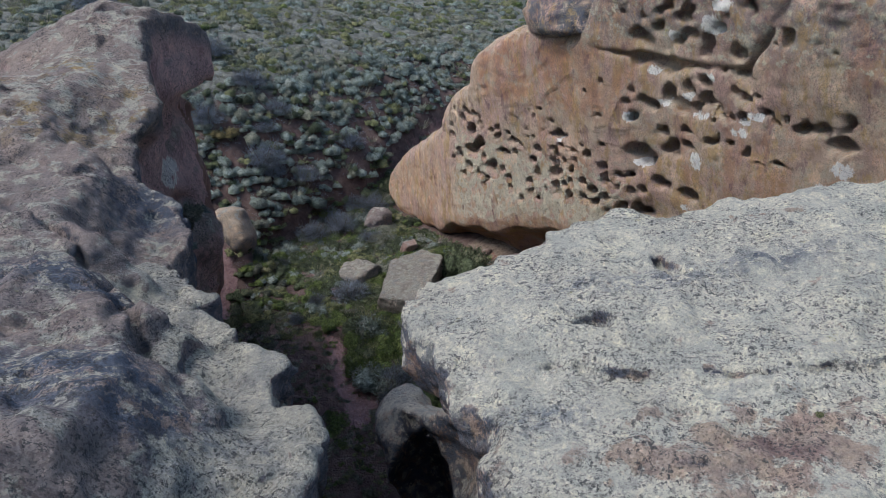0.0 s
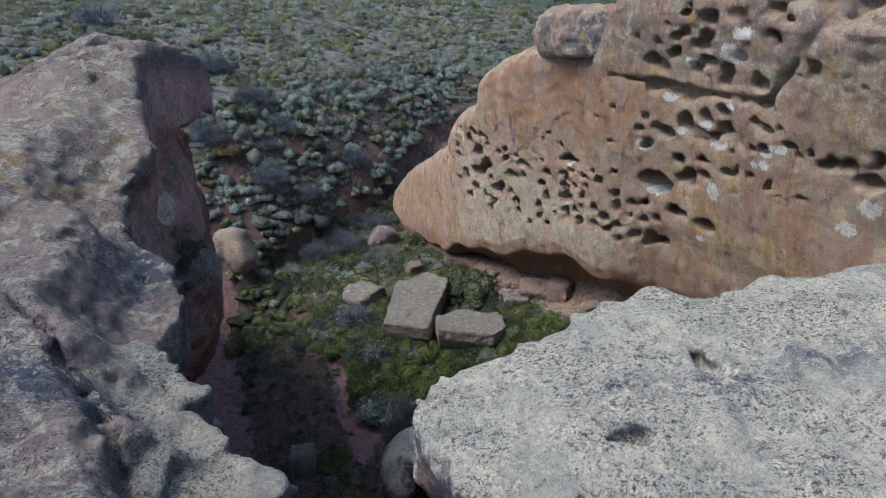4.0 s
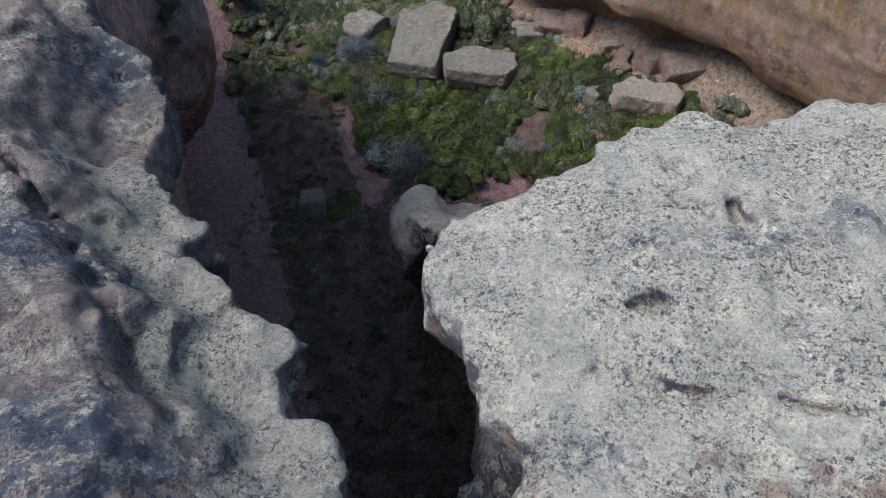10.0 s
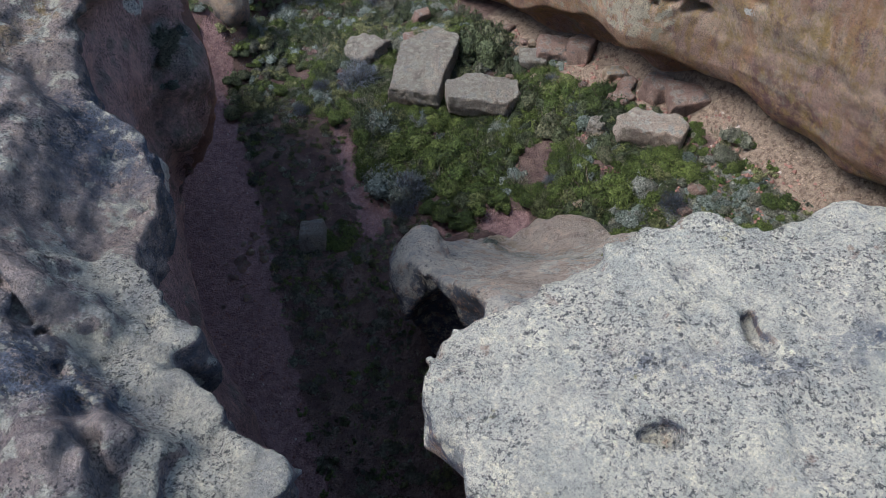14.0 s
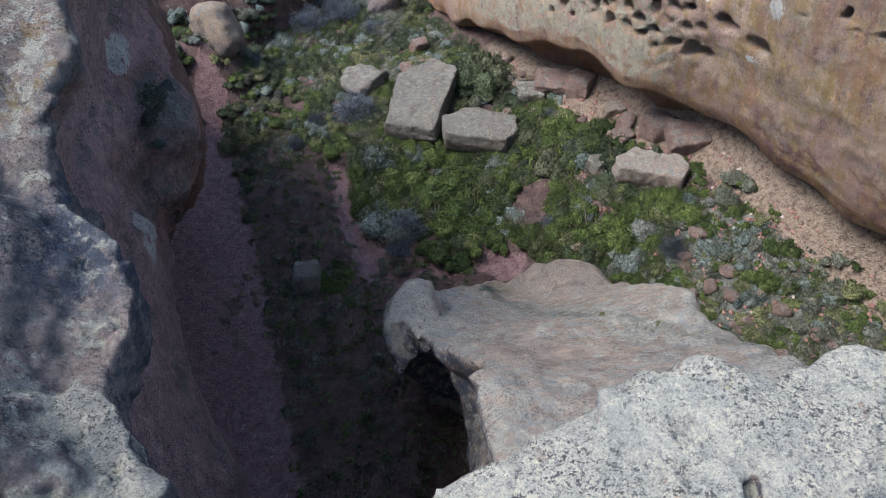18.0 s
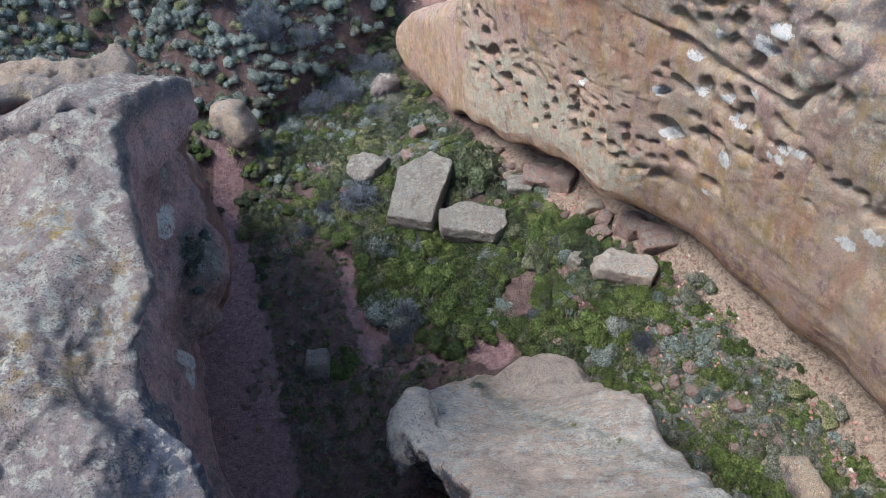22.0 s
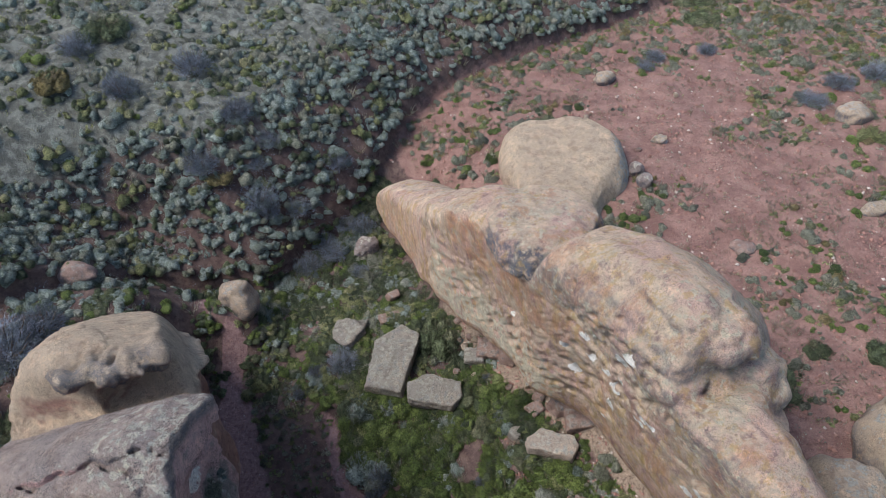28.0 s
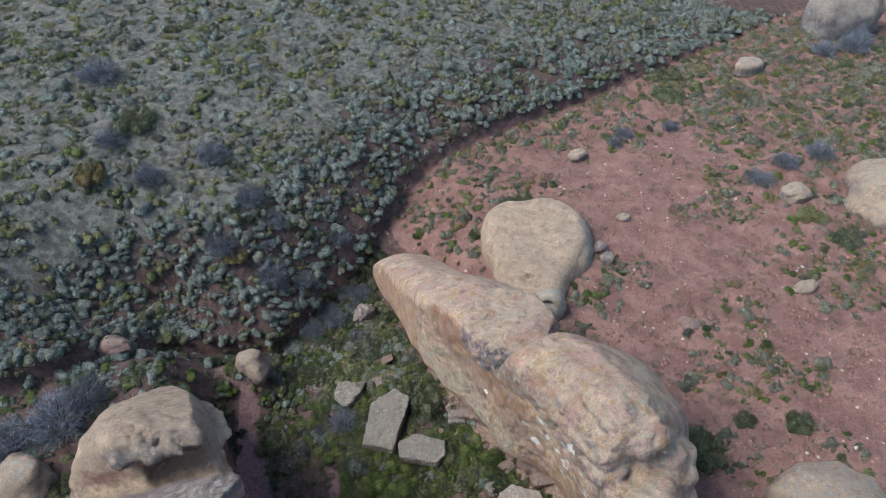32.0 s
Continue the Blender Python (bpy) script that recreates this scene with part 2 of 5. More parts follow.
TAN_ROCK = rock_material("smooth tan tuff", (0.55, 0.44, 0.325), (0.50, 0.395, 0.295), (0.34, 0.20, 0.16), (0.48, 0.455, 0.39), (0.37, 0.365, 0.345), 0.01, 0.6)
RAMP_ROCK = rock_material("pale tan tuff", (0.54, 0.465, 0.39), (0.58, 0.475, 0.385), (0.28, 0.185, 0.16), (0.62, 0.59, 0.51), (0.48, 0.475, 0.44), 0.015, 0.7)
RED_ROCK = rock_material("fresh red tuff", (0.42, 0.285, 0.24), (0.47, 0.335, 0.275), (0.34, 0.20, 0.165), (0.45, 0.39, 0.335), (0.28, 0.24, 0.23), 0.01, 0.7)
SLAB_ROCK = rock_material("grey slab tuff", (0.35, 0.325, 0.28), (0.41, 0.37, 0.31), (0.30, 0.22, 0.18), (0.45, 0.43, 0.36), (0.34, 0.335, 0.31), 0.02, 0.8)


def ground_material():
    n = Nodes("gravelly soil")
    mid, fine = n.noise(3.0, 6, 0.65), n.noise(30, 6, 0.75)
    soil = n.mix((0.058, 0.036, 0.033), (0.105, 0.072, 0.06), n.ramp(mid, 0.35, 0.65))
    red = n.mix((0.138, 0.076, 0.064), (0.21, 0.126, 0.104), n.ramp(n.noise(0.9, 7, 0.75), 0.38, 0.62))
    path = n.mix((0.158, 0.096, 0.094), (0.228, 0.145, 0.138), n.ramp(n.noise(6, 5), 0.35, 0.65))
    steppe = n.mix((0.072, 0.073, 0.062), (0.142, 0.147, 0.126), n.ramp(mid, 0.4, 0.62))
    scree = n.mix((0.15, 0.112, 0.085), (0.22, 0.17, 0.13), n.ramp(n.noise(9, 6, 0.8), 0.4, 0.6))
    c = soil
    for colour, name in ((red, "red"), (steppe, "steppe"), (scree, "scree"), (path, "path")):
        f = n.ramp(n.math("ADD", n.attr(name), n.math("MULTIPLY", n.math("SUBTRACT", n.noise(2.2, 6, 0.7), 0.5), 0.9)), 0.35, 0.65)
        c = n.mix(c, colour, f)
    c = n.mix(c, (0.035, 0.05, 0.035), n.attr("wood"))
    c = n.mix(c, n.mix(c, (1.7, 1.6, 1.5), 1.0, "MULTIPLY"), n.ramp(n.noise(22, kind="ShaderNodeTexVoronoi"), 0.30, 0.12))
    c = n.mix(c, n.mix(c, (0.55, 0.52, 0.52), 1.0, "MULTIPLY"), n.ramp(n.noise(9, 7, 0.78), 0.48, 0.40, 0, 0.8))
    c = n.mix(c, n.mix(c, (1.5, 1.5, 1.46), 1.0, "MULTIPLY"), n.ramp(n.noise(14, 7, 0.78), 0.54, 0.62, 0, 0.8))
    c = n.mix(c, (0.5, 0.5, 0.5), n.ramp(fine, 0.2, 0.8, 0, 0.5), "OVERLAY")
    n.bump((mid, 0.10), (n.noise(22, kind="ShaderNodeTexVoronoi"), -0.03), (fine, 0.02))
    return n.done(c, 0.95)


GROUND = ground_material()


def leaf_material(name, a, b, dry, amount=0.25):
    n = Nodes(name)
    g = n.node("ShaderNodeNewGeometry").outputs["Random Per Island"]
    o = n.math("FRACT", n.math("ADD", n.attr("tint"), n.node("ShaderNodeObjectInfo").outputs["Random"]))
    c = n.mix(a, b, n.math("ADD", n.math("MULTIPLY", g, 0.5), n.math("MULTIPLY", o, 0.5)))
    c = n.mix(c, dry, n.ramp(g, 1 - amount, 1.0, 0, 0.6))
    c = n.mix(c, n.mix(c, (0.6, 0.63, 0.66), 1.0, "MULTIPLY"), n.ramp(o, 0.25, 0.0))
    # tufts of leaves: random cells, lit tips and shaded gaps between them painted in
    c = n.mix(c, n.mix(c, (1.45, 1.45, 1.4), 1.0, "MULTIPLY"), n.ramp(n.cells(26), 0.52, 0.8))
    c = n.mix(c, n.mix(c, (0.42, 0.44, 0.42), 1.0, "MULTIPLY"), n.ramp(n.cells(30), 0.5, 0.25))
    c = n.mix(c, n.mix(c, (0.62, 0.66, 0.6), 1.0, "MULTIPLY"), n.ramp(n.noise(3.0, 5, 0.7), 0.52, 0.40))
    n.bump((n.noise(8, 5, 0.75), 0.30), (n.noise(22, kind="ShaderNodeTexVoronoi"), -0.12), (n.noise(60, 3, 0.7), 0.06))
    return n.done(c, 0.75)


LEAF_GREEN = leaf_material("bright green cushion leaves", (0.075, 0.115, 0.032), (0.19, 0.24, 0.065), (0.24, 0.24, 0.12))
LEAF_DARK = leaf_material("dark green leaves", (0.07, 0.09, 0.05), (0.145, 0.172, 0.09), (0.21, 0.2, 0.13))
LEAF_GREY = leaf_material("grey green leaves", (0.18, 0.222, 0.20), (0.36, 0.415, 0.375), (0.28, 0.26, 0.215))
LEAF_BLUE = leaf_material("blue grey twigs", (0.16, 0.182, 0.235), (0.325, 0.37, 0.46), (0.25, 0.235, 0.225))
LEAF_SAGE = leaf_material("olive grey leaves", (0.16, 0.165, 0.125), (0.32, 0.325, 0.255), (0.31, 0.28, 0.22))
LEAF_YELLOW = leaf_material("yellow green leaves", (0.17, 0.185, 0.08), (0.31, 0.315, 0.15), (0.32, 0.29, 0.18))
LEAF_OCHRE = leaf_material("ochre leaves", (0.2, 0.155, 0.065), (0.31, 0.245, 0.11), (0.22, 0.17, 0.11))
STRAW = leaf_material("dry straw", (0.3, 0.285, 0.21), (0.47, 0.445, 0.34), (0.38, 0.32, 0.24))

# ---------------------------------------------------------------- rock shapes


class Shape:
    def __init__(self, dist, rough):
        self.dist, self.rough = dist, rough

    def __call__(self, x, y, z):
        return self.dist(x, y, z)


def crag(x, y, z, size, seed):
    """Lumps that meet in sharp creases."""
    return 0.45 - 1.5 * np.abs(grain(x, y, z, size, seed))


def rough(a, b, c, seed, d=0.0):
    """Relief at three sizes: lumps of 1.6 m, knobs of 0.5 m, grit of 0.2 m, and 0.09 m."""
    def f(x, y, z):
        r = a * grain(x, y, z * 1.3, 1.6, seed) + b * (0.6 * grain(x, y, z, 0.55, seed + 1) + 0.6 * crag(x, y, z, 0.42, seed + 4)) + c * (0.6 * grain(x, y, z, 0.2, seed + 2) + 0.6 * crag(x, y, z, 0.19, seed + 5))
        if d:
            r = r + d * grain(x, y, z, 0.09, seed + 3)
        return r
    return f


def left_edge(y):
    return curve(y, (-6, -0.9), (2.6, -0.8), (3.38, -0.75), (3.72, -0.79), (3.88, -1.06), (4.14, -1.22), (4.44, -1.11), (4.58, -1.48), (4.78, -1.66), (5.15, -2.08), (5.36, -1.84),
                 (5.72, -2.3), (6.2, -2.68), (7.0, -2.72), (7.5, -2.9), (7.9, -3.6), (8.6, -3.9), (9.4, -3.84), (10.5, -4.34), (11.3, -4.74), (12.0, -4.74), (12.6, -4.62), (13.3, -4.42), (13.7, -4.5),
                 (14.0, -5.0), (14.5, -5.3), (15.5, -5.45), (17, -6.15), (18.5, -7.0), (20, -8.6), (21, -9.6), soft=0.06)


def left_top(x, y):
    d = left_edge(y) - x
    low = curve(y, (-6, 8.6), (2, 8.4), (4, 8.36), (5.2, 8.46), (5.8, 8.45), (6.5, 8.3), (7.2, 8.45), (8.3, 8.9), (9.2, 9.35), (10.3, 9.62), (10.9, 9.8), (11.25, 10.2),
                (12, 10.5), (12.8, 10.3), (13.4, 10.0), (13.8, 9.55), (14.1, 8.4), (14.5, 7.4), (15.3, 7.0), (16, 6.9), (17, 6.5), (18, 6.0), (19, 5.2), (19.8, 4.3), (20.8, 2.6), (21.4, 1))
    high = curve(y, (-6, 9.3), (2, 9.1), (4, 8.9), (5.5, 8.98), (6.5, 9.0), (7.2, 9.12), (8.3, 9.5), (9.2, 9.66), (10.3, 9.88), (10.9, 10.12), (11.25, 10.5),
                 (12, 10.75), (12.8, 10.5), (13.4, 10.1), (13.8, 9.5), (14.1, 8.6), (14.5, 8.0), (15.1, 8.6), (15.6, 8.9), (16, 8.8), (17, 8.1), (18, 7.3), (19, 6.3), (19.8, 5.4), (20.6, 4.0), (21.2, 2.2))
    rise = step(d, 0.35, 1.15)
    return low + (high - low) * rise - 0.46 * np.maximum(d - 0.7, 0) * step(y, 9.0, 11.5) * step(y, 15.2, 13.8) - 0.10 * np.maximum(d - 3, 0) * step(y, 15, 16) - 0.03 * np.maximum(d - 2, 0)


def left_dist(x, y, z):
    e = left_edge(y)
    base = curve(y, (-6, -1.9), (5, -2.5), (7, -2.95), (9, -3.7), (10.2, -4.65), (11.5, -5.6), (12.6, -6.35), (13.6, -7.1), (14.7, -7.45), (16.6, -7.5), (19, -7.8), (20.3, -8.7))
    low = curve(y, (-6, -1.5), (5, -2.5), (7, -3.2), (9.5, -4.5), (10.7, -4.9), (12.4, -5.3), (14, -5.6), (15.5, -6.2), (17, -6.9), (19, -7.7), (20.3, -9))
    mid = curve(y, (-6, -1.2), (3.4, -1.35), (5, -2.4), (7, -3.3), (8.3, -3.85), (9.5, -4.55), (11, -4.95), (12.4, -5.1), (14, -5.05), (15.5, -5.8), (17, -6.7), (19, -7.6), (20.3, -9))
    ze = curve(y, (-6, 8.2), (6, 8.1), (7, 8.0), (8.3, 8.3), (9.2, 9.0), (11, 9.4), (12, 9.35), (13, 9.2), (14, 8.4), (16, 7.8), (18, 5.5), (21, 2))
    xr = base + (low - base) * step(z, 0.2, 4.6) + (mid - low) * step(z, 4.8, 6.9) + (e - mid) * step(z - ze, -1.0, -0.15)
    side = (x - xr) * 0.85
    top = (z - left_top(x, y)) * 0.85
    west = (-11.6 + 0.25 * (z - 5) * step(y, 12, 15) + 0.5 * np.maximum(y - 17.5, 0) - x) * 0.85
    d = smax(smax(side, top, 0.06 + 0.10 * step(y, 8, 10) * step(y, 12.6, 12.0)), west, 1.2)
    d = smin(d, blob(x, y, z, -4.05, 7.75, 7.75, 0.62, 0.85, 0.72), 0.25)
    d = smin(d, blob(x, y, z, -5.3, 13.05, 5.8, 0.62, 0.9, 0.95), 0.3)
    d = smin(d, blob(x, y, z, -5.0, 12.75, 6.1, 0.62, 0.62, 0.55), 0.12)
    d = smin(d, blob(x, y, z, -5.0, 12.3, 5.4, 0.40, 0.42, 0.55), 0.1)
    d = smin(d, blob(x, y, z, -5.0, 13.5, 5.8, 0.45, 0.45, 0.8), 0.12)
    d = smax(d, -blob(x, y, z, -4.75, 13.2, 6.85, 0.55, 0.75, 0.2), 0.06)
    d = smax(d, -blob(x, y, z, -4.6, 12.6, 5.8, 0.2, 0.15, 0.3), 0.06)
    d = smin(d, blob(x, y, z, -5.9, 14.3, 5.2, 0.9, 1.0, 2.2), 0.5)
    # the hollow under a crusted lip at the north end
    d = smax(d, -blob(x, y, z, -6.7, 14.45, 8.5, 1.25, 0.55, 1.05), 0.12)
    d = smax(d, -blob(x, y, z, -6.0, 15.2, 8.2, 0.9, 0.7, 0.75), 0.2)
    t = np.clip((x + 9.0) / 2.4, 0, 1)
    lip = np.sqrt((x + 9.0 - 2.4 * t) ** 2 + ((y - 14.66 - 0.75 * t * t) / (0.8 + 0.5 * t)) ** 2 + ((z - 8.68 - 0.25 * t) / 0.75) ** 2) - 0.33 - 0.13 * np.sin(6.1 * x + 1) * np.cos(5 * y)
    d = smin(d, lip * 0.7, 0.06 + 0.4 * step(y, 14.9, 15.3))
    d = smax(d, -blob(x, y, z, -7.0, 14.8, 7.85, 1.25, 0.85, 0.75), 0.06)
    d = smax(d, -blob(x, y, z, -8.5, 14.4, 8.25, 0.6, 0.35, 0.22), 0.05)
    d = smax(d, -blob(x, y, z, -4.85, 13.3, 8.55, 0.85, 0.85, 0.62), 0.25)
    d = smax(d, -blob(x, y, z, -3.95, 9.25, 8.0, 0.6, 0.8, 0.95), 0.2)
    for cx, cy, cz, r in ((-1.85, 4.12, 8.38, 0.07), (-1.45, 3.9, 8.38, 0.10), (-3.5, 5.8, 9.06, 0.12), (-0.95, 3.35, 7.95, 0.24), (-2.0, 5.1, 8.1, 0.14)):
        d = smax(d, -blob(x, y, z, cx, cy, cz, r, r, r * 0.8), 0.05)
    deep = left_top(x, y) - 0.22 - z
    # the crease between the shoulder and the ledge
    fold = np.abs(y - curve(x, (-4.2, 6.3), (-3.55, 5.77), (-2.93, 5.21), (-2.62, 4.81), (-2.37, 4.6), (-2.1, 4.22), (-1.95, 3.9), (-1.6, 3.6))) - 0.02
    d = smax(d, -np.maximum(np.maximum(fold, np.abs(x + 2.9) - 1.3), left_top(x, y) - 0.12 - z), 0.16)
    crack = np.abs(y - curve(x, (-8, 11.5), (-6.8, 11.62), (-6.2, 11.66), (-5.7, 11.37), (-5.15, 11.06), (-4.6, 10.8)) + 0.06 * np.sin(7 * x)) - 0.02
    d = smax(d, -np.maximum(crack, deep), 0.05)
    crack = np.abs(y - curve(x, (-6.1, 11.5), (-5.55, 11.78), (-4.8, 11.8), (-4.2, 11.7)) - 0.05 * np.sin(8 * x)) - 0.02
    return smax(d, -np.maximum(np.maximum(crack, -6.0 - x), deep), 0.05)


plain_rough = rough(0.055, 0.055, 0.055, 3, 0.03)


def left_rough(x, y, z):
    near = step(np.abs(y - 15.0), 1.1, 0.6) * step(np.abs(x + 7.7), 1.9, 1.2) * step(np.abs(z - 8.7), 0.8, 0.4)
    flank = step(z, 9.0, 8.4) * step(y, 8.2, 9.2) * step(y, 15, 13.5)
    return plain_rough(x, y, z) + flank * (0.07 * np.sin(3.6 * z + 2.5 * grain(x, y, z, 1.3, 73)) + 0.06 * crag(x, y, z, 0.7, 74)) + near * (0.14 * crag(x, y, z, 0.5, 70) + 0.07 * crag(x, y, z, 0.22, 71))


LEFT = Shape(left_dist, left_rough)


def right_dist(x, y, z):
    e = curve(y, (-6, 0.75), (2.6, 0.5), (3.33, 0.24), (3.66, 0.36), (3.82, 0.12), (4.24, 0.02), (4.5, -0.03), (4.64, -0.24), (5.2, -0.25), (5.5, -0.05), (7, 0.5), soft=0.06)
    back = curve(x, (-1, 5.0), (-0.26, 5.25), (0.47, 5.6), (1.04, 5.92), (1.67, 6.12), (2.08, 5.98), (2.6, 6.2), (2.9, 6.05), (5, 6.3), (9, 6.0))
    left = e - x + 0.6 * (1 - step(z, 7.5, 8.15)) - (1.0 + 0.3 * np.sin(1.7 * y + z)) * (1 - step(z, 2.8, 6.2)) - 0.02 * np.maximum(6 - z, 0) - 0.5 * step(y, 5.0, 6.6) * (1 - step(z, 5.2, 7))
    rear = y - back + 0.35 * (1 - step(z, 7.9, 8.5)) - 0.75 * np.maximum(7.9 - z, 0) * step(x, 0.6, 2.2)
    scarp = y - 4.3 + 0.10 * (x - 0.2) + 0.08 * np.sin(4 * x)
    top = z - (8.5 + 0.17 * (x + 0.25) + 0.12 * (y - 5.1) - 0.10 * np.maximum(x - 3, 0)) - 0.045 * (step(scarp, -0.03, 0.03) - 0.5) * step(x, 2.2, 1.2)
    d = smax(smax(left * 0.9, rear * 0.9, 0.15), top, 0.12)
    d = smax(d, (x - 9.5) * 0.9, 0.8)
    split = np.abs(y - curve(x, (-0.1, 4.2), (0.5, 4.16), (0.96, 4.04), (1.37, 3.89), (2.2, 3.7)) - 0.03 * np.sin(9 * x)) - 0.012
    d = smax(d, -np.maximum(np.maximum(split, top - 0.3), -0.05 - top), 0.03)
    pit = blob(x, y, z, 1.12, 4.5, 8.66, 0.15, 0.10, 0.22)
    d = smax(d, -pit, 0.04)
    d = smax(d, -np.maximum(np.maximum(np.abs((x - 1.78) * 0.94 + (y - 5.1) * 0.34) - 0.05, np.abs((y - 5.1) * 0.94 - (x - 1.78) * 0.34) - 0.14), 8.78 - z), 0.03)
    return d


RIGHT = Shape(right_dist, rough(0.07, 0.05, 0.045, 21, 0.03))


def neck_dist(x, y, z):
    xl = curve(y, (5, 0.4), (8, 0.5), (9, 0.42), (9.8, -0.5), (10.4, -0.95), (11.4, -1.17), (12.3, -1.1), (13, -0.65), (13.7, 0.3), (14.4, 1.2), (15, 2))
    xr = curve(y, (5, 5.6), (7, 5.2), (9, 4.45), (10.5, 4.2), (12, 3.85), (13, 3.6), (14, 3.0), (15, 2.4))
    top = 4.6 - 0.85 * (y - 9.56) + 0.22 * np.maximum(y - 12.6, 0) + 0.10 * (x - 1.9) + 0.07 * (x - 1.6) ** 2 - 0.25 * np.exp(-((x - 1.5) / 0.7) ** 2) * step(y, 10.5, 12)
    top = smin(top, 3.9 + 0.1 * (x + 0.5) + 0 * y + 1.6 * step(y, 10.3, 7.8) * np.ones_like(x), 0.6)
    side = xl - x + 0.55 * (1 - step(z, 1.0, 3.0)) * step(y, 13.5, 10) - 0.25 * np.sin(z * 2.1 + y)
    d = smax(smax(side * 0.9, (x - xr) * 0.8, 0.4), (z - top) * 0.76, 0.3)
    d = smax(d, (y - 14.2 - 0.2 * x + 0.4 * np.exp(-((x - 1.3) / 0.35) ** 2)) * 0.9, 0.4)
    d = smin(d, blob(x, y, z, -0.72, 11.3, 2.95, 0.55, 0.85, 0.5), 0.2)
    d = smin(d, blob(x, y, z, 2.35, 13.6, 0.85, 1.1, 0.8, 0.8), 0.5)
    d = smax(d, -blob(x, y, z, -0.3, 9.9, 1.35, 1.0, 1.7, 2.1), 0.1)
    return smax(d, -blob(x, y, z, 0.65, 13.15, 1.95, 0.16, 0.14, 0.2), 0.06)


NECK = Shape(neck_dist, rough(0.14, 0.08, 0.045, 33))

# the pitted cliff: u along its face from the north tip, v into the rock
CU, CV, CO = Vector((0.489, -0.872)), Vector((0.872, 0.489)), Vector((-1.95, 28.0))


def cliff_uv(x, y):
    return (x - CO.x) * CU.x + (y - CO.y) * CU.y, (x - CO.x) * CV.x + (y - CO.y) * CV.y


def cliff_xy(u, v):
    return CO.x + u * CU.x + v * CV.x, CO.y + u * CU.y + v * CV.y


UPPER_HOLES = ((14.82, 10.63, 0.19, 0.13), (13.33, 11.02, 0.11, 0.07), (14.36, 10.88, 0.09, 0.06), (14.2, 10.7, 0.15, 0.07), (15.44, 10.71, 0.15, 0.09), (14.7, 10.28, 0.14, 0.09),
               (13.92, 10.21, 0.25, 0.08), (14.59, 10.09, 0.2, 0.1), (13.49, 9.58, 0.13, 0.08), (14.73, 9.79, 0.27, 0.08), (13.82, 9.87, 0.1, 0.07), (16.22, 10.85, 0.25, 0.08),
               (16.62, 10.69, 0.14, 0.07), (16.32, 11.1, 0.23, 0.07), (16.93, 10.68, 0.08, 0.06), (15.22, 9.66, 0.12, 0.08), (15.98, 9.47, 0.16, 0.12))
NORTH_HOLES = ((10.52, 8.38, 0.09, 0.08), (10.48, 8.01, 0.09, 0.09), (9.51, 7.18, 0.1, 0.07), (10.23, 7.15, 0.14, 0.09), (10.57, 6.85, 0.3, 0.13), (7.84, 6.54, 0.18, 0.07),
               (8.09, 5.79, 0.21, 0.09), (6.25, 5.5, 0.36, 0.1), (6.9, 5.85, 0.3, 0.1), (6.45, 6.23, 0.18, 0.12), (9.65, 6.23, 0.15, 0.09), (11.03, 6.48, 0.07, 0.06),
               (11.07, 7.49, 0.07, 0.06), (10.33, 5.67, 0.17, 0.12), (12.13, 6.89, 0.12, 0.08), (11.69, 6.51, 0.22, 0.12), (12.15, 6.26, 0.12, 0.07), (12.1, 7.64, 0.23, 0.08), (13.03, 7.79, 0.09, 0.06))
MIDDLE_HOLES = ((13.51, 8.07, 0.19, 0.11), (14.07, 8.39, 0.2, 0.16), (14.41, 8.22, 0.24, 0.17), (14.85, 8.25, 0.13, 0.08), (15.13, 8.83, 0.16, 0.13), (15.15, 8.45, 0.18, 0.15),
                (15.45, 8.32, 0.1, 0.1), (14.68, 8.67, 0.14, 0.12), (16.13, 8.62, 0.26, 0.09), (15.83, 8.2, 0.08, 0.11), (16.05, 8.25, 0.11, 0.14), (14.61, 7.65, 0.21, 0.08),
                (14.66, 7.33, 0.19, 0.08), (15.27, 7.53, 0.29, 0.11), (13.11, 6.86, 0.33, 0.2), (13.33, 6.6, 0.12, 0.07), (13.75, 6.18, 0.19, 0.09), (14.6, 6.1, 0.2, 0.09))
SOUTH_HOLES = ((16.56, 8.41, 0.1, 0.08), (16.77, 8.37, 0.09, 0.1), (17.06, 8.34, 0.08, 0.08), (17.53, 8.86, 0.12, 0.07), (17.57, 8.22, 0.08, 0.07), (17.83, 8.33, 0.11, 0.12),
               (16.93, 7.43, 0.2, 0.07), (18.15, 8.04, 0.27, 0.13), (17.07, 9.86, 0.18, 0.23), (17.35, 9.95, 0.07, 0.08), (17.1, 9.42, 0.21, 0.08), (17.17, 9.67, 0.17, 0.06), (18.28, 8.56, 0.1, 0.1))


def all_holes():
    rng = random.Random(5)
    out = [h for group in (UPPER_HOLES, NORTH_HOLES, MIDDLE_HOLES, SOUTH_HOLES) for h in group]
    # swarms of small nest holes
    for u0, u1, z0, z1, count in ((5.0, 10.6, 4.4, 6.9, 75), (10.2, 13.6, 5.0, 6.8, 50), (12.8, 16.6, 8.9, 11.2, 28), (16.6, 18.6, 8.0, 8.8, 10), (12.6, 16.6, 7.0, 8.9, 26), (9.6, 12.4, 6.4, 8.6, 8), (16.6, 19.5, 9.2, 10.6, 8)):
        for _ in range(count):
            u, z, r = rng.uniform(u0, u1), rng.uniform(z0, z1), rng.uniform(0.04, 0.085)
            out.append((u, z, r * rng.uniform(1, 1.6), r))
    return out


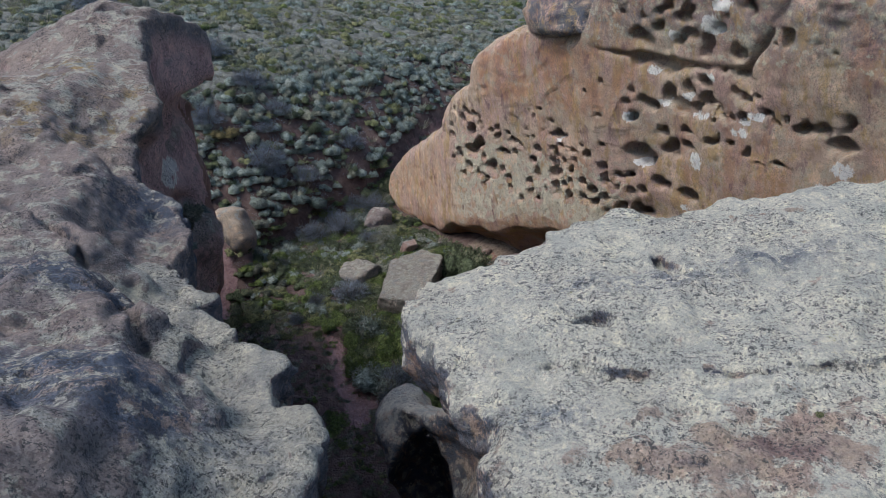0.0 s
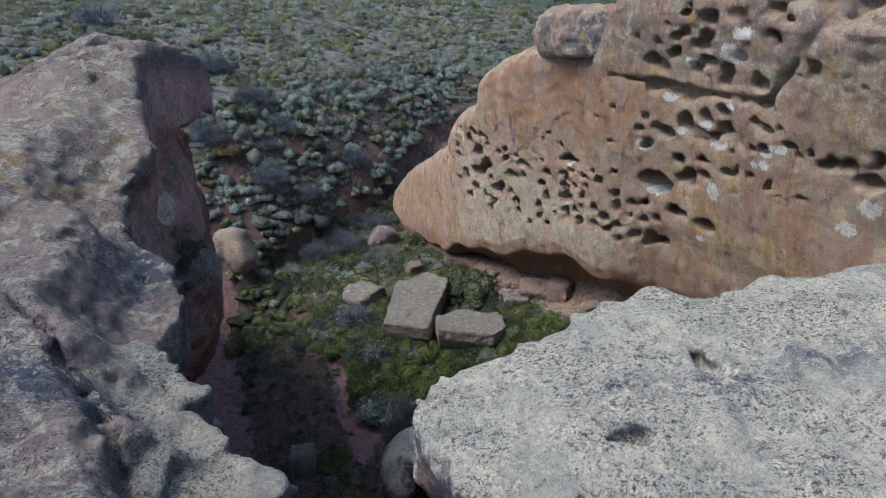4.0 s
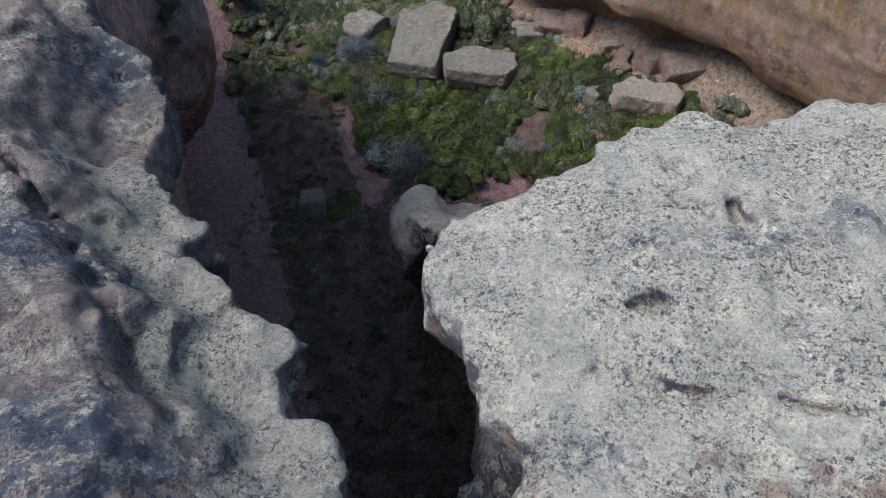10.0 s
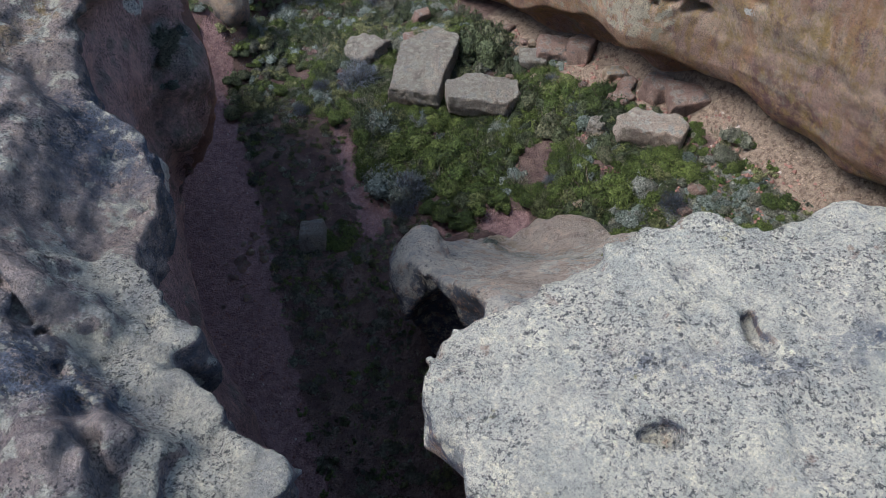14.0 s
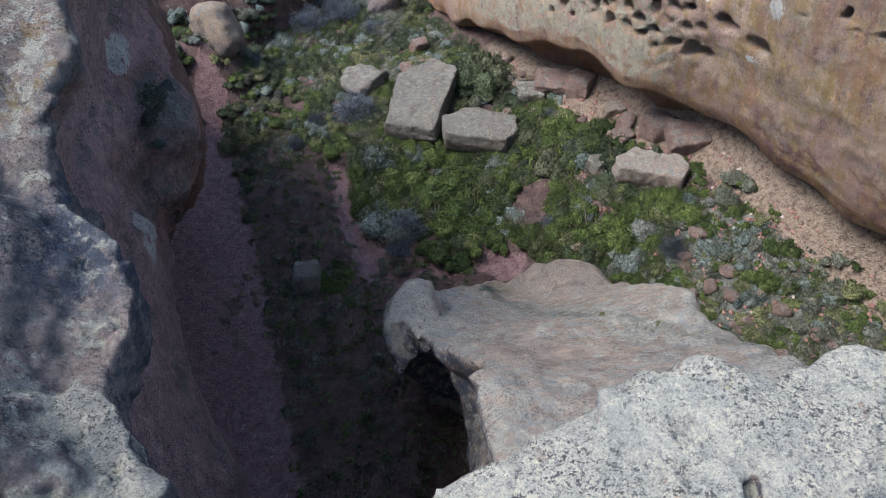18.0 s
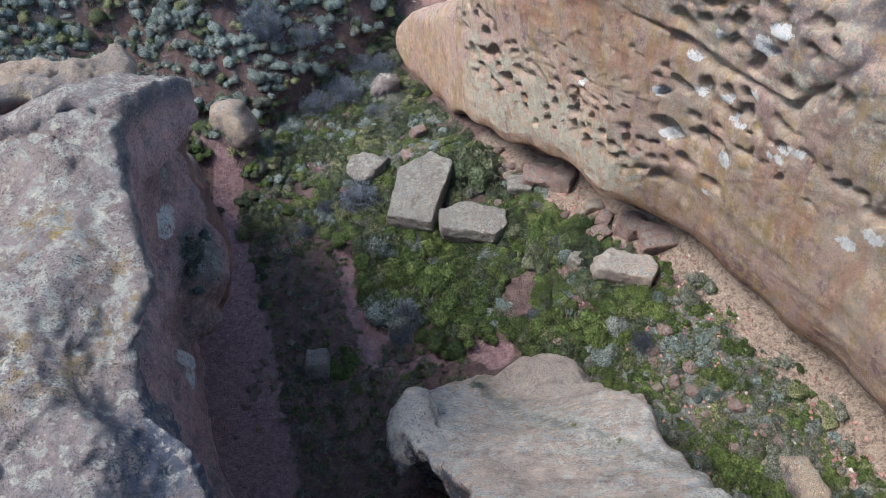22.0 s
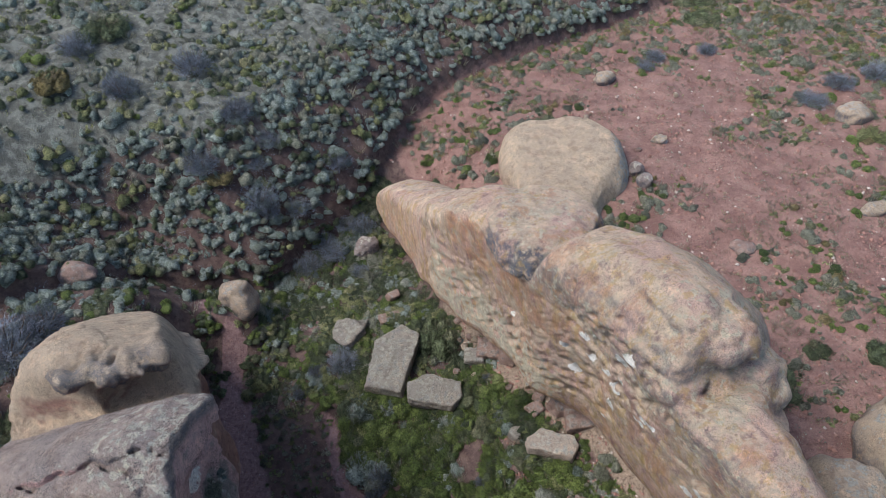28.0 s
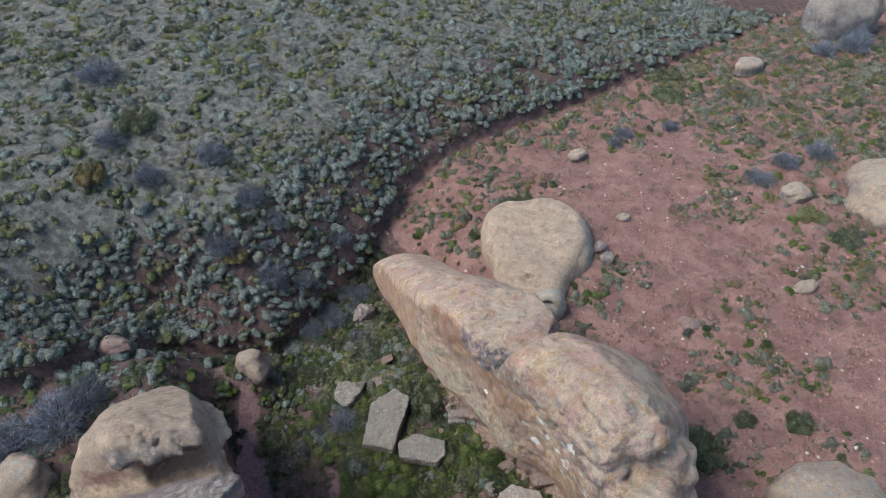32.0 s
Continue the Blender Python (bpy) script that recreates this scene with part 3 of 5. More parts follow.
def cliff_face(u, z):
    """Where the face stands: a lip that climbs from the tip, an undercut below it, and a foot that draws back to the south."""
    lip = curve(u, (-2, 0.8), (-0.3, 1.0), (3, 1.5), (5, 2.3), (8, 3.15), (10, 3.7), (12, 3.75), (13.3, 3.5), (18, 3.35), (24, 3.2)) + 0.16 * np.sin(2.3 * u) * np.sin(0.9 * u + 1)
    under = curve(z - lip, (-4, 2.0), (-1.2, 1.75), (-0.4, 1.2), (-0.1, 0.6), (0.1, 0.16), (0.5, 0.03), (1.0, 0.0), (9, 0.0), soft=0.07)
    south = step(u, 11.6, 13.8) * curve(z, (2, 1.35), (3.6, 1.2), (4.6, 0.9), (5.8, 0.58), (7, 0.45), (8.3, 0.4), (9.4, 0.3), (10.6, 0), (12, 0))
    lean = curve(z, (3, 0.05), (5.5, -0.02), (7, -0.1), (8.3, -0.3), (9.5, -0.5), (11, -0.45), (12.5, 0.4), (14, 1.6))
    shift = curve(u, (-1, 0.25), (1.5, 0.15), (3.5, -0.05), (5.4, -0.3), (7, -0.3), (8.3, -0.15), (9.5, 0.0), (11, 0.1), (13, 0.1), (15, 0.1), (17, 0.15), (18.5, 0.2), (20, 0.1), (24, -0.6))
    return under + south + lean + shift


def cliff_top(u, v):
    rim = curve(u, (-1.9, 1.8), (-1.4, 3.0), (-0.5, 3.75), (1, 4.5), (2.6, 5.3), (4.0, 6.05), (4.2, 6.65), (5.3, 7.5), (6.4, 8.0), (6.65, 8.8), (7.6, 9.4), (8.6, 9.7), (11.6, 9.7), (11.9, 10.7),
                (12.3, 11.35), (13.5, 11.95), (15, 12.3), (16, 12.45), (16.65, 12.1), (17.0, 10.9), (17.4, 10.65), (17.9, 11.0), (19, 11.05), (20.5, 10.5), (22, 9.3), (23.5, 7.5))
    start = curve(u, (0, 1.6), (5, 1.5), (9, 1.0), (11, 1.2), (14, 1.7), (17, 1.2), (19, 0.9), (22, 0.6))
    return rim - (0.3 + 0.25 * step(u, 5, 9)) * np.maximum(v - start, 0) - 0.16 * np.maximum(v - start, 0) ** 2 - 0.18 * np.maximum(0.5 - v, 0)


def cliff_dist(u, v, z):
    d = smax((cliff_face(u, z) - v) * 0.9, (z - cliff_top(u, v)) * 0.8, 0.5)
    d = smax(d, (v - curve(u, (-2, 3.2), (4, 4.5), (9, 5.2), (14, 5.6), (16.2, 4.6), (17.4, 3.0), (18.2, 2.3), (19.6, 1.9), (23, 1.8)) + 0.22 * (z - 8)) * 0.9, 0.6)
    d = smax(d, (-2.1 - u + 0.06 * (z - 2.6) ** 2) * 0.9, 0.8)
    for cu, cv, cz, r in ((16.95, 2.0, 10.55, 0.62), (17.45, 1.7, 10.15, 0.45), (17.6, 2.3, 9.9, 0.5), (17.05, 2.75, 9.9, 0.55), (16.15, 0.9, 12.2, 0.24), (16.6, 1.3, 11.6, 0.75), (17.9, 2.1, 9.1, 0.7)):
        d = smin(d, blob(u, v, z, cu, cv, cz, r, r, r * 0.8), 0.18)
    # two joints: one nearly level, one rising to the south, and the notch behind the capping block
    level = np.abs(z - curve(u, (6, 7.7), (7, 8.0), (9.1, 9.42), (11.5, 9.5), (12.1, 9.25), (14.2, 9.14), (16.1, 9.16), (18, 9.0))) - 0.03
    d = smax(d, -np.maximum(np.maximum(level, v - cliff_face(u, z) - 0.35), np.maximum(11.9 - u, u - 16.2)), 0.12)
    rise = np.abs((u - 16.1) * 0.81 - (z - 9.16) * 0.58) - 0.04
    d = smax(d, -np.maximum(np.maximum(rise, v - cliff_face(u, z) - 0.9), 9.1 - z), 0.2)
    return d


def cliff_rough(u, v, z):
    r = 0.09 * grain(u, v, z, 1.9, 40) + 0.035 * grain(u, v, z, 0.6, 41) + (0.35 + 0.65 * step(z + 0.3 * (13 - u), 6.2, 8.4)) * (0.03 * crag(u, v, z, 0.45, 44) + 0.02 * crag(u, v, z, 0.2, 42)) + 0.022 * grain(u, v, z, 0.11, 45)
    crust = step(u, 13.8, 15.2) * step(u, 19.5, 18) * step(z, 9.6, 10.6)
    return r + 0.015 * grain(u, 0 * v, z * 0.25, 0.45, 43) * step(z, 10, 8.8) + crust * (0.10 * crag(u, v, z, 0.8, 46) + 0.06 * crag(u, v, z, 0.3, 47))


CLIFF = Shape(cliff_dist, cliff_rough)


def cliff_carved(u, v, z):
    d = np.array(np.broadcast_to(cliff_dist(u, v, z), np.broadcast_shapes(u.shape, v.shape, z.shape)))
    us, zs = u.ravel(), z.ravel()
    for cu, cz, ru, rz in all_holes():
        i0, i1 = np.searchsorted(us, (cu - 0.9, cu + 0.9))
        k0, k1 = np.searchsorted(zs, (cz - 0.7, cz + 0.7))
        uu, zz = u[i0:i1], z[:, :, k0:k1]
        ru, rz = min(ru, 2.0 * rz) * 0.98 + 0.012, rz * 1.12 + 0.012
        face = float(cliff_face(np.float32(cu), np.float32(cz)))
        hole = blob(uu, v, zz - 0.25 * np.clip(v - face, -0.1, 0.6), cu, face + 0.12, cz, ru, 0.35 + 0.6 * ru, rz)
        d[i0:i1, :, k0:k1] = smax(d[i0:i1, :, k0:k1], -hole, 0.05)
    return d


CARVED = Shape(cliff_carved, cliff_rough)


def dome_dist(x, y, z):
    d = blob(x, y, z, 6.35, 29.3, 4.0, 2.9, 3.1, 2.5)
    d = smin(d, blob(x, y, z, 4.9, 30.6, 4.0, 1.5, 1.7, 1.6), 0.5)
    d = smin(d, blob(x, y, z, 5.9, 26.6, 4.3, 1.55, 2.0, 1.3), 0.5)
    d = smin(d, blob(x, y, z, 5.15, 27.9, 4.0, 1.35, 2.3, 1.55), 0.4)
    d = smax(d, z - 5.48 - 0.12 * (x - 6) - 0.05 * (y - 28), 0.25)
    d = smin(d, blob(x, y, z, 6.35, 24.75, 5.0, 0.72, 0.65, 0.95), 0.15)
    d = smax(d, -blob(x, y, z, 6.2, 24.2, 5.45, 0.28, 0.35, 0.2), 0.1)
    return smax(d, -blob(x, y, z, 5.5, 26.2, 5.25, 0.26, 0.2, 0.2), 0.06)


def block_shape(cx, cy, cz, sides, thick, turn=0.0, tilt=0.0, round_=0.10, seed=0, amount=1.0):
    """A broken block: flat sides given as (bearing in degrees, distance), a flat top, tilted about its own x axis."""
    ct, st, ca, sa = math.cos(radians(turn)), math.sin(radians(turn)), math.cos(radians(tilt)), math.sin(radians(tilt))

    def dist(x, y, z):
        a, b, c = x - cx, y - cy, z - cz
        a, b = a * ct + b * st, b * ct - a * st
        b, c = b * ca + c * sa, c * ca - b * sa
        d = smax(np.abs(c) - thick, a * 0 - 99, 0.1)
        for bearing, far in sides:
            d = smax(d, a * math.sin(radians(bearing)) + b * math.cos(radians(bearing)) - far + 0.12 * np.abs(c), round_)
        return d
    return Shape(dist, rough(0.10 * amount, 0.05 * amount, 0.04 * amount, 140 + seed, 0.025))


DOME = Shape(dome_dist, rough(0.10, 0.05, 0.025, 61))
ROCKS = ((LEFT, 0), (RIGHT, 0), (NECK, 0), (DOME, 0), (CLIFF, 1))


def clearance(x, y, z):
    """How far points stand from all large rocks, roughly."""
    out = np.full(x.shape, 99.0, np.float32)
    for shape, local in ROCKS:
        if local:
            u, v = cliff_uv(x, y)
            out = np.minimum(out, shape(u, v, z))
        else:
            out = np.minimum(out, shape(x, y, z))
    return out


# ---------------------------------------------------------------- ground
FOOT = [(-60, 8), (-24, 15.5), (-15.4, 20.5), (-11.8, 23.9), (-8.6, 24.6), (-6.9, 24.9), (-5.6, 26.6), (-3.4, 29), (-2.6, 30.8), (-1.5, 33.6), (0, 36), (3.7, 39.4), (9.2, 42.9), (18, 48.9), (28.6, 56.2), (60, 75), (900, 500)]


def from_foot(x, y):
    """Distance from the foot of the terrace bank; plus on the terrace."""
    best, sign = np.full(x.shape, 1e9), np.ones(x.shape)
    for (ax, ay), (bx, by) in zip(FOOT, FOOT[1:]):
        t = np.clip(((x - ax) * (bx - ax) + (y - ay) * (by - ay)) / ((bx - ax) ** 2 + (by - ay) ** 2), 0, 1)
        dx, dy = x - ax - t * (bx - ax), y - ay - t * (by - ay)
        dist = np.hypot(dx, dy)
        near = dist < best
        best = np.where(near, dist, best)
        sign = np.where(near, np.sign((bx - ax) * dy - (by - ay) * dx), sign)
    return best * sign


GULLY = ((-3.6, 18.6), (-2.7, 16.6), (-2.2, 15.4), (-1.5, 14.6), (0, 15.2), (1.6, 14.9))


def from_gully(x, y):
    best = np.full(np.shape(x), 1e9)
    for (ax, ay), (bx, by) in zip(GULLY, GULLY[1:]):
        t = np.clip(((x - ax) * (bx - ax) + (y - ay) * (by - ay)) / ((bx - ax) ** 2 + (by - ay) ** 2), 0, 1)
        best = np.minimum(best, np.hypot(x - ax - t * (bx - ax), y - ay - t * (by - ay)))
    return best + 0.3 * grain(x, y, 0 * x, 0.7, 88)


def path_middle(y):
    return curve(y, (0, -0.4), (5, -1.5), (7, -2.3), (9.2, -3.35), (10.2, -3.95), (11.5, -4.65), (12.6, -5.25), (13.7, -5.8), (14.7, -6.1), (16.6, -6.45), (18.5, -6.9), (20.5, -7.35), (22, -7.6))


def path_half(y):
    return np.interp(y, (0, 8, 9.2, 10.2, 11.5, 12.6, 13.7, 14.7, 16.6, 18.5, 20.5, 22), (0.6, 0.5, 0.5, 0.7, 0.95, 1.15, 1.35, 1.3, 0.95, 0.75, 0.5, 0.4))


def ground_height(x, y):
    x, y = np.asarray(x, np.float64), np.asarray(y, np.float64)
    u, v = cliff_uv(x, y)
    floor = np.interp(y, (-30, 0, 15, 18, 22, 25, 28, 31, 34, 38, 45), (0.2, 0.0, 0.0, 0.35, 0.85, 0.75, 1.35, 2.4, 3.1, 3.7, 4.0))
    bank = 2.0 + (v - 1) * 0.30 - 0.06 * np.maximum(u - 16, 0) - 0.12 * np.maximum(6 - u, 0)
    g = -smin(-floor.astype(np.float32), -bank.astype(np.float32), 0.8)
    plain = 4.9 + 0.03 * np.clip(x - 12, -20, 40) - 0.035 * np.clip(y - 20, -20, 40)
    plain = plain - 0.9 * step(u, 6, -1) * step(v, 8, 3)
    g = g + (plain - g) * step(v - 1.2 * step(u, 8, 3), 1.4, 3.4) * step(u, -9, -1) + (plain - g) * step(v, 3.5, 9) * (1 - step(u, -9, -1))
    g = g + (4.4 - g) * step(x, -8.0, -11) * step(y, 26, 21)
    g = g + 1.7 * np.exp(-(((x + 8.0) / 1.5) ** 2 + ((y - 22.6) / 1.3) ** 2))
    g = g - 0.22 * step(from_gully(x, y), 0.5, 0.1)
    s = from_foot(x, y)
    table = 7.0 + 0.15 * (y - 37) + 0.18 * (-5 - x)
    table = smin(table.astype(np.float32), np.float32(9.8) + 0 * x.astype(np.float32), 2.0)
    beyond = np.maximum(y - 62, 0)
    table = table - np.minimum(beyond * 0.12, 5) + np.maximum(y - 130, 0) * 0.16 * np.exp(-np.maximum(y - 700, 0) / 900)
    rise = g + np.maximum(s, 0) * 0.85 + 0.7 * step(s, 0, 0.4)
    out = np.where(s > 0, np.minimum(smin(rise.astype(np.float32), np.maximum(table, g + 0.3).astype(np.float32), 1.6), 400), g)
    zero = np.zeros_like(x)
    out = out + 0.14 * grain(x, y, zero, 2.3, 80) + 0.06 * grain(x, y, zero, 0.8, 81) + 0.025 * grain(x, y, zero, 0.3, 82)
    onpath = step(np.abs(x - path_middle(y)) - path_half(y), 0.1, -0.3) * step(y, 23, 20)
    return out - 0.10 * onpath - 0.35 * grain(x, y, zero, 2.0, 83) * step(s, 0.2, 1.5) * step(s, 6, 3)


def stretched(lo, hi, far_lo, far_hi, h):
    mid = np.arange(lo, hi, h)
    grow = h * 1.16 ** np.arange(1, 70)
    up = hi + np.cumsum(grow)
    down = lo - np.cumsum(grow)
    return np.concatenate([down[down > far_lo][::-1], mid, up[up < far_hi]])


def build_ground():
    xs, ys = stretched(-20, 24, -3000, 3000, 0.23), stretched(4, 48, -3000, 3500, 0.23)
    gx, gy = np.meshgrid(xs, ys, indexing="ij")
    x, y = gx.ravel(), gy.ravel()
    z = ground_height(x, y)
    ny = len(ys)
    i, j = np.meshgrid(np.arange(len(xs) - 1), np.arange(ny - 1), indexing="ij")
    a = (i * ny + j).ravel()
    me = make_mesh("ground", np.stack([x, y, z], 1), np.stack([a, a + ny, a + ny + 1, a + 1], 1))
    s = from_foot(x, y)
    u, v = cliff_uv(x, y)
    onpath = step(np.abs(x - path_middle(y)) - path_half(y), 0.2, -0.1) * step(y, 23.5, 21)
    plain = np.maximum(step(v, 1.5, 3.2) * step(u, -13, -7), step(v, 4, 7)) * step(s, 0.8, -0.6)
    gully = 1.0 * step(from_gully(x, y), 0.5, 0.1)
    gully = np.maximum(gully, 0.9 * np.exp(-((x + 4.2) / 0.8) ** 2 - ((y - 23.0) / 0.9) ** 2))
    gully = np.maximum(gully, 0.9 * np.exp(-((x + 8.2) / 1.0) ** 2 - ((y - 22.6) / 0.7) ** 2))
    mask(me, "path", np.maximum(onpath, gully))
    mask(me, "red", np.maximum(plain, 0.6 * (gully > 0.5) * (y > 21)))
    meadow = step(x, 2.2, 3.4) * step(v - 1.5 * step(u, 11.5, 13.5), 0.3, -0.2) * step(y, 16.5, 15)
    mask(me, "steppe", 0.45 * step(s, 2.2, 3.6) + 0.55 * step(s, 4.0, 6.0) + 0.9 * meadow)
    mask(me, "scree", step(v - 1.5 * step(u, 11.5, 13.5), -0.35, 0.2) * step(v, 3.8, 2.8) * step(u, 4, 7) * 1.1 + 0.8 * np.exp(-((x - 9.3) / 1.3) ** 2 - ((y - 11.5) / 1.8) ** 2))
    mask(me, "wood", step(y, 66, 75) + step(np.abs(x), 200, 300))
    me.materials.append(GROUND)
    return tagged(new("ground", me), "reddish gravel, scree and steppe soil of a dry gully", "ground", kind="structure")


build_ground()

# ---------------------------------------------------------------- the large rocks


def dress(me, lichen=0.0, red=0.0, ochre=0.0, plum=0.0, guano=0.0, slate_and_shade=0.0, moss=0.0):
    for name, values in (("moss", moss), ("lichen", lichen), ("red", red), ("ochre", ochre), ("plum", plum), ("guano", guano), ("slate_and_shade", slate_and_shade)):
        mask(me, name, np.broadcast_to(np.asarray(values, np.float32), len(me.vertices)))


def co(me):
    out = np.empty(len(me.vertices) * 3, np.float32)
    me.vertices.foreach_get("co", out)
    return out.reshape(-1, 3).T


def spots(x, y, z, *list_):
    out = np.zeros(len(x), np.float32)
    for cx, cy, cz, rx, ry, rz in list_:
        out = np.maximum(out, np.exp(-((x - cx) / rx) ** 2 - ((y - cy) / ry) ** 2 - ((z - cz) / rz) ** 2))
    return out


def build_left():
    base = new("rock_outcrop")
    fine = net(LEFT, (-6.2, 2.3, 7.2), (-0.4, 8.9, 10.6), 0.03)
    crest = net(LEFT, (-12.9, 8.82, -0.6), (-3.4, 13.96, 11.3), 0.068)
    dome = net(LEFT, (-12.9, 13.88, -0.6), (-3.4, 21.8, 11.3), 0.075)
    foot = join(net(LEFT, (-6.2, 2.3, 4.0), (-0.4, 8.9, 7.24), 0.06), net(LEFT, (-6.2, -4, -0.6), (-0.3, 8.9, 4.06), 0.1))
    rear = join(net(LEFT, (-12.5, -4, 3.0), (-6.12, 8.9, 10.6), 0.14), net(LEFT, (-6.2, -4, 4.0), (-0.3, 2.36, 10.6), 0.12))
    for name, (v, f), label in (("ledge", fine, "jutting grey ledge crusted with lichen"), ("crest", crest, "rounded crest over a hollowed red flank"), ("dome", dome, "smooth tan dome with a hollow under a crusted lip"), ("foot", foot, "shaded foot of the outcrop"), ("shoulder", rear, "broad rear shoulder")):
        me = make_mesh(name, v, f)
        x, y, z = co(me)
        n = normals(me)
        low = curve(y, (-6, 7.9), (7, 7.3), (8.4, 7.4), (9, 8.7), (10.3, 9.2), (11, 9.7), (12.3, 10.15), (13.3, 9.8), (13.9, 9.2), (14.3, 8.0), (16, 7.0), (18, 5), (21, 1))
        red = step(z + 0.2 * grain(x, y, z, 0.5, 90) - low, 0.12, -0.15) * step(x, -11, -10) * step(n[:, 2], 0.6, 0.3)
        lich = 0.12 + 0.38 * n[:, 2] * step(y, 17, 13) * step(x, -8.5, -5.5) - 0.06 * step(y, 8.6, 7.4) + 0.55 * step(left_edge(y) - x, 1.0, 0.4) * step(y, 6.4, 5.8) * step(n[:, 2], 0.2, 0.6) - 0.9 * red - 0.35 * step(y, 13.2, 15)
        # steep and overhanging faces turn darker, besides the patches and the southern part
        slate_and_shade = 0.5 * step(n[:, 2], 0.5, 0.1) * (1 - red) * step(y, 14, 13) + 1.8 * spots(x, y, z, (-2.2, 3.25, 8.8, 0.8, 0.35, 0.6), (-3.6, 7.6, 8.2, 0.7, 0.7, 0.6), (-2.9, 4.75, 8.7, 0.6, 0.22, 0.5)) + 0.12 * step(y, 8, 7)
        guano = 2.6 * spots(x, y, z, (-5.2, 12.6, 7.5, 0.5, 0.32, 0.26), (-5.1, 11.1, 4.95, 0.5, 0.24, 0.5), (-3.2, 7.2, 7.2, 0.12, 0.12, 0.4))
        moss = 0.7 * spots(x, y, z, (-4.8, 12.7, 6.0, 0.9, 0.9, 0.75), (-4.8, 12.1, 5.0, 0.7, 0.6, 0.7), (-4.7, 13.3, 4.8, 0.7, 0.5, 1.2)) + 0.5 * spots(x, y, z, (-1.3, 3.5, 8.1, 0.4, 0.2, 0.3), (-2.6, 5.4, 8.2, 0.3, 0.2, 0.3))
        crust = spots(x, y, z, (-8.7, 14.6, 8.7, 0.6, 0.5, 0.45), (-7.7, 14.8, 8.75, 0.7, 0.5, 0.45), (-6.8, 15.2, 8.8, 0.6, 0.5, 0.45))
        slate_and_shade = slate_and_shade + 0.8 * crust * step(y, 14, 14.2)
        red = np.maximum(red, 0.8 * step(n[:, 2], 0.2, -0.2) * step(y, 14, 14.3))
        dress(me, lich + 0.35 * crust, red, 1.1 * spots(x, y, z, (-4.25, 9.0, 9.4, 0.35, 0.7, 0.5), (-4.85, 8.26, 9.2, 0.5, 0.6, 0.5), (-5.24, 10.0, 9.7, 0.5, 0.4, 0.5), (-6.2, 9.2, 9.6, 0.5, 0.4, 0.5)), 0.2 * step(n[:, 2], 0.5, 0.0), guano, slate_and_shade, moss)
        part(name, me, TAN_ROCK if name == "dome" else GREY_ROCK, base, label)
    return tagged(base, "long grey lichened rock outcrop with an overhanging red flank", "rock outcrop")


def build_right():
    base = new("rock_outcrop")
    fine = net(RIGHT, (-0.8, 2.3, 7.7), (4.6, 7.0, 10.2), 0.03)
    foot = join(net(RIGHT, (-0.8, 1.5, 5.2), (4.6, 9.0, 7.74), 0.06), net(RIGHT, (-0.9, -4, -0.6), (10, 9.5, 5.27), 0.11))
    rear = join(net(RIGHT, (4.52, 1.5, 5.2), (10, 7.4, 10.2), 0.1), net(RIGHT, (0, -4, 7.6), (10, 2.36, 10.2), 0.11), net(RIGHT, (0, -4, 5.2), (10, 1.56, 7.7), 0.11))
    for name, (v, f), label in (("top", fine, "whitish crusted rock top with a few pits"), ("foot", foot, "shaded undercut foot"), ("shoulder", rear, "broad rear shoulder")):
        me = make_mesh(name, v, f)
        x, y, z = co(me)
        n = normals(me)
        patch = spots(x, y, z, (1.8, 3.15, 8.5, 0.8, 0.3, 0.5))
        # slate patches, plus the undercut's shade painted over foot, shoulder and steep edges
        slate_and_shade = (0.8 * step(n[:, 2], 0.75, 0.35) if name == "top" else 1.0) + 1.0 * spots(x, y, z, (1.7, 4.88, 8.9, 0.6, 0.13, 0.4), (2.6, 5.0, 9.0, 0.5, 0.16, 0.4), (1.0, 4.95, 8.8, 0.25, 0.1, 0.4), (0.6, 3.6, 8.6, 0.3, 0.12, 0.4))
        dress(me, 0.38 + 0.45 * n[:, 2] - 0.6 * patch, 0.5 * step(n[:, 2], 0.3, -0.2), 0.15, 0.6 * patch + 0.2 * step(n[:, 2], 0.4, 0), 0, slate_and_shade)
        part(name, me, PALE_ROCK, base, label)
    return tagged(base, "broad pale rock top crusted with whitish grey lichen", "rock outcrop")


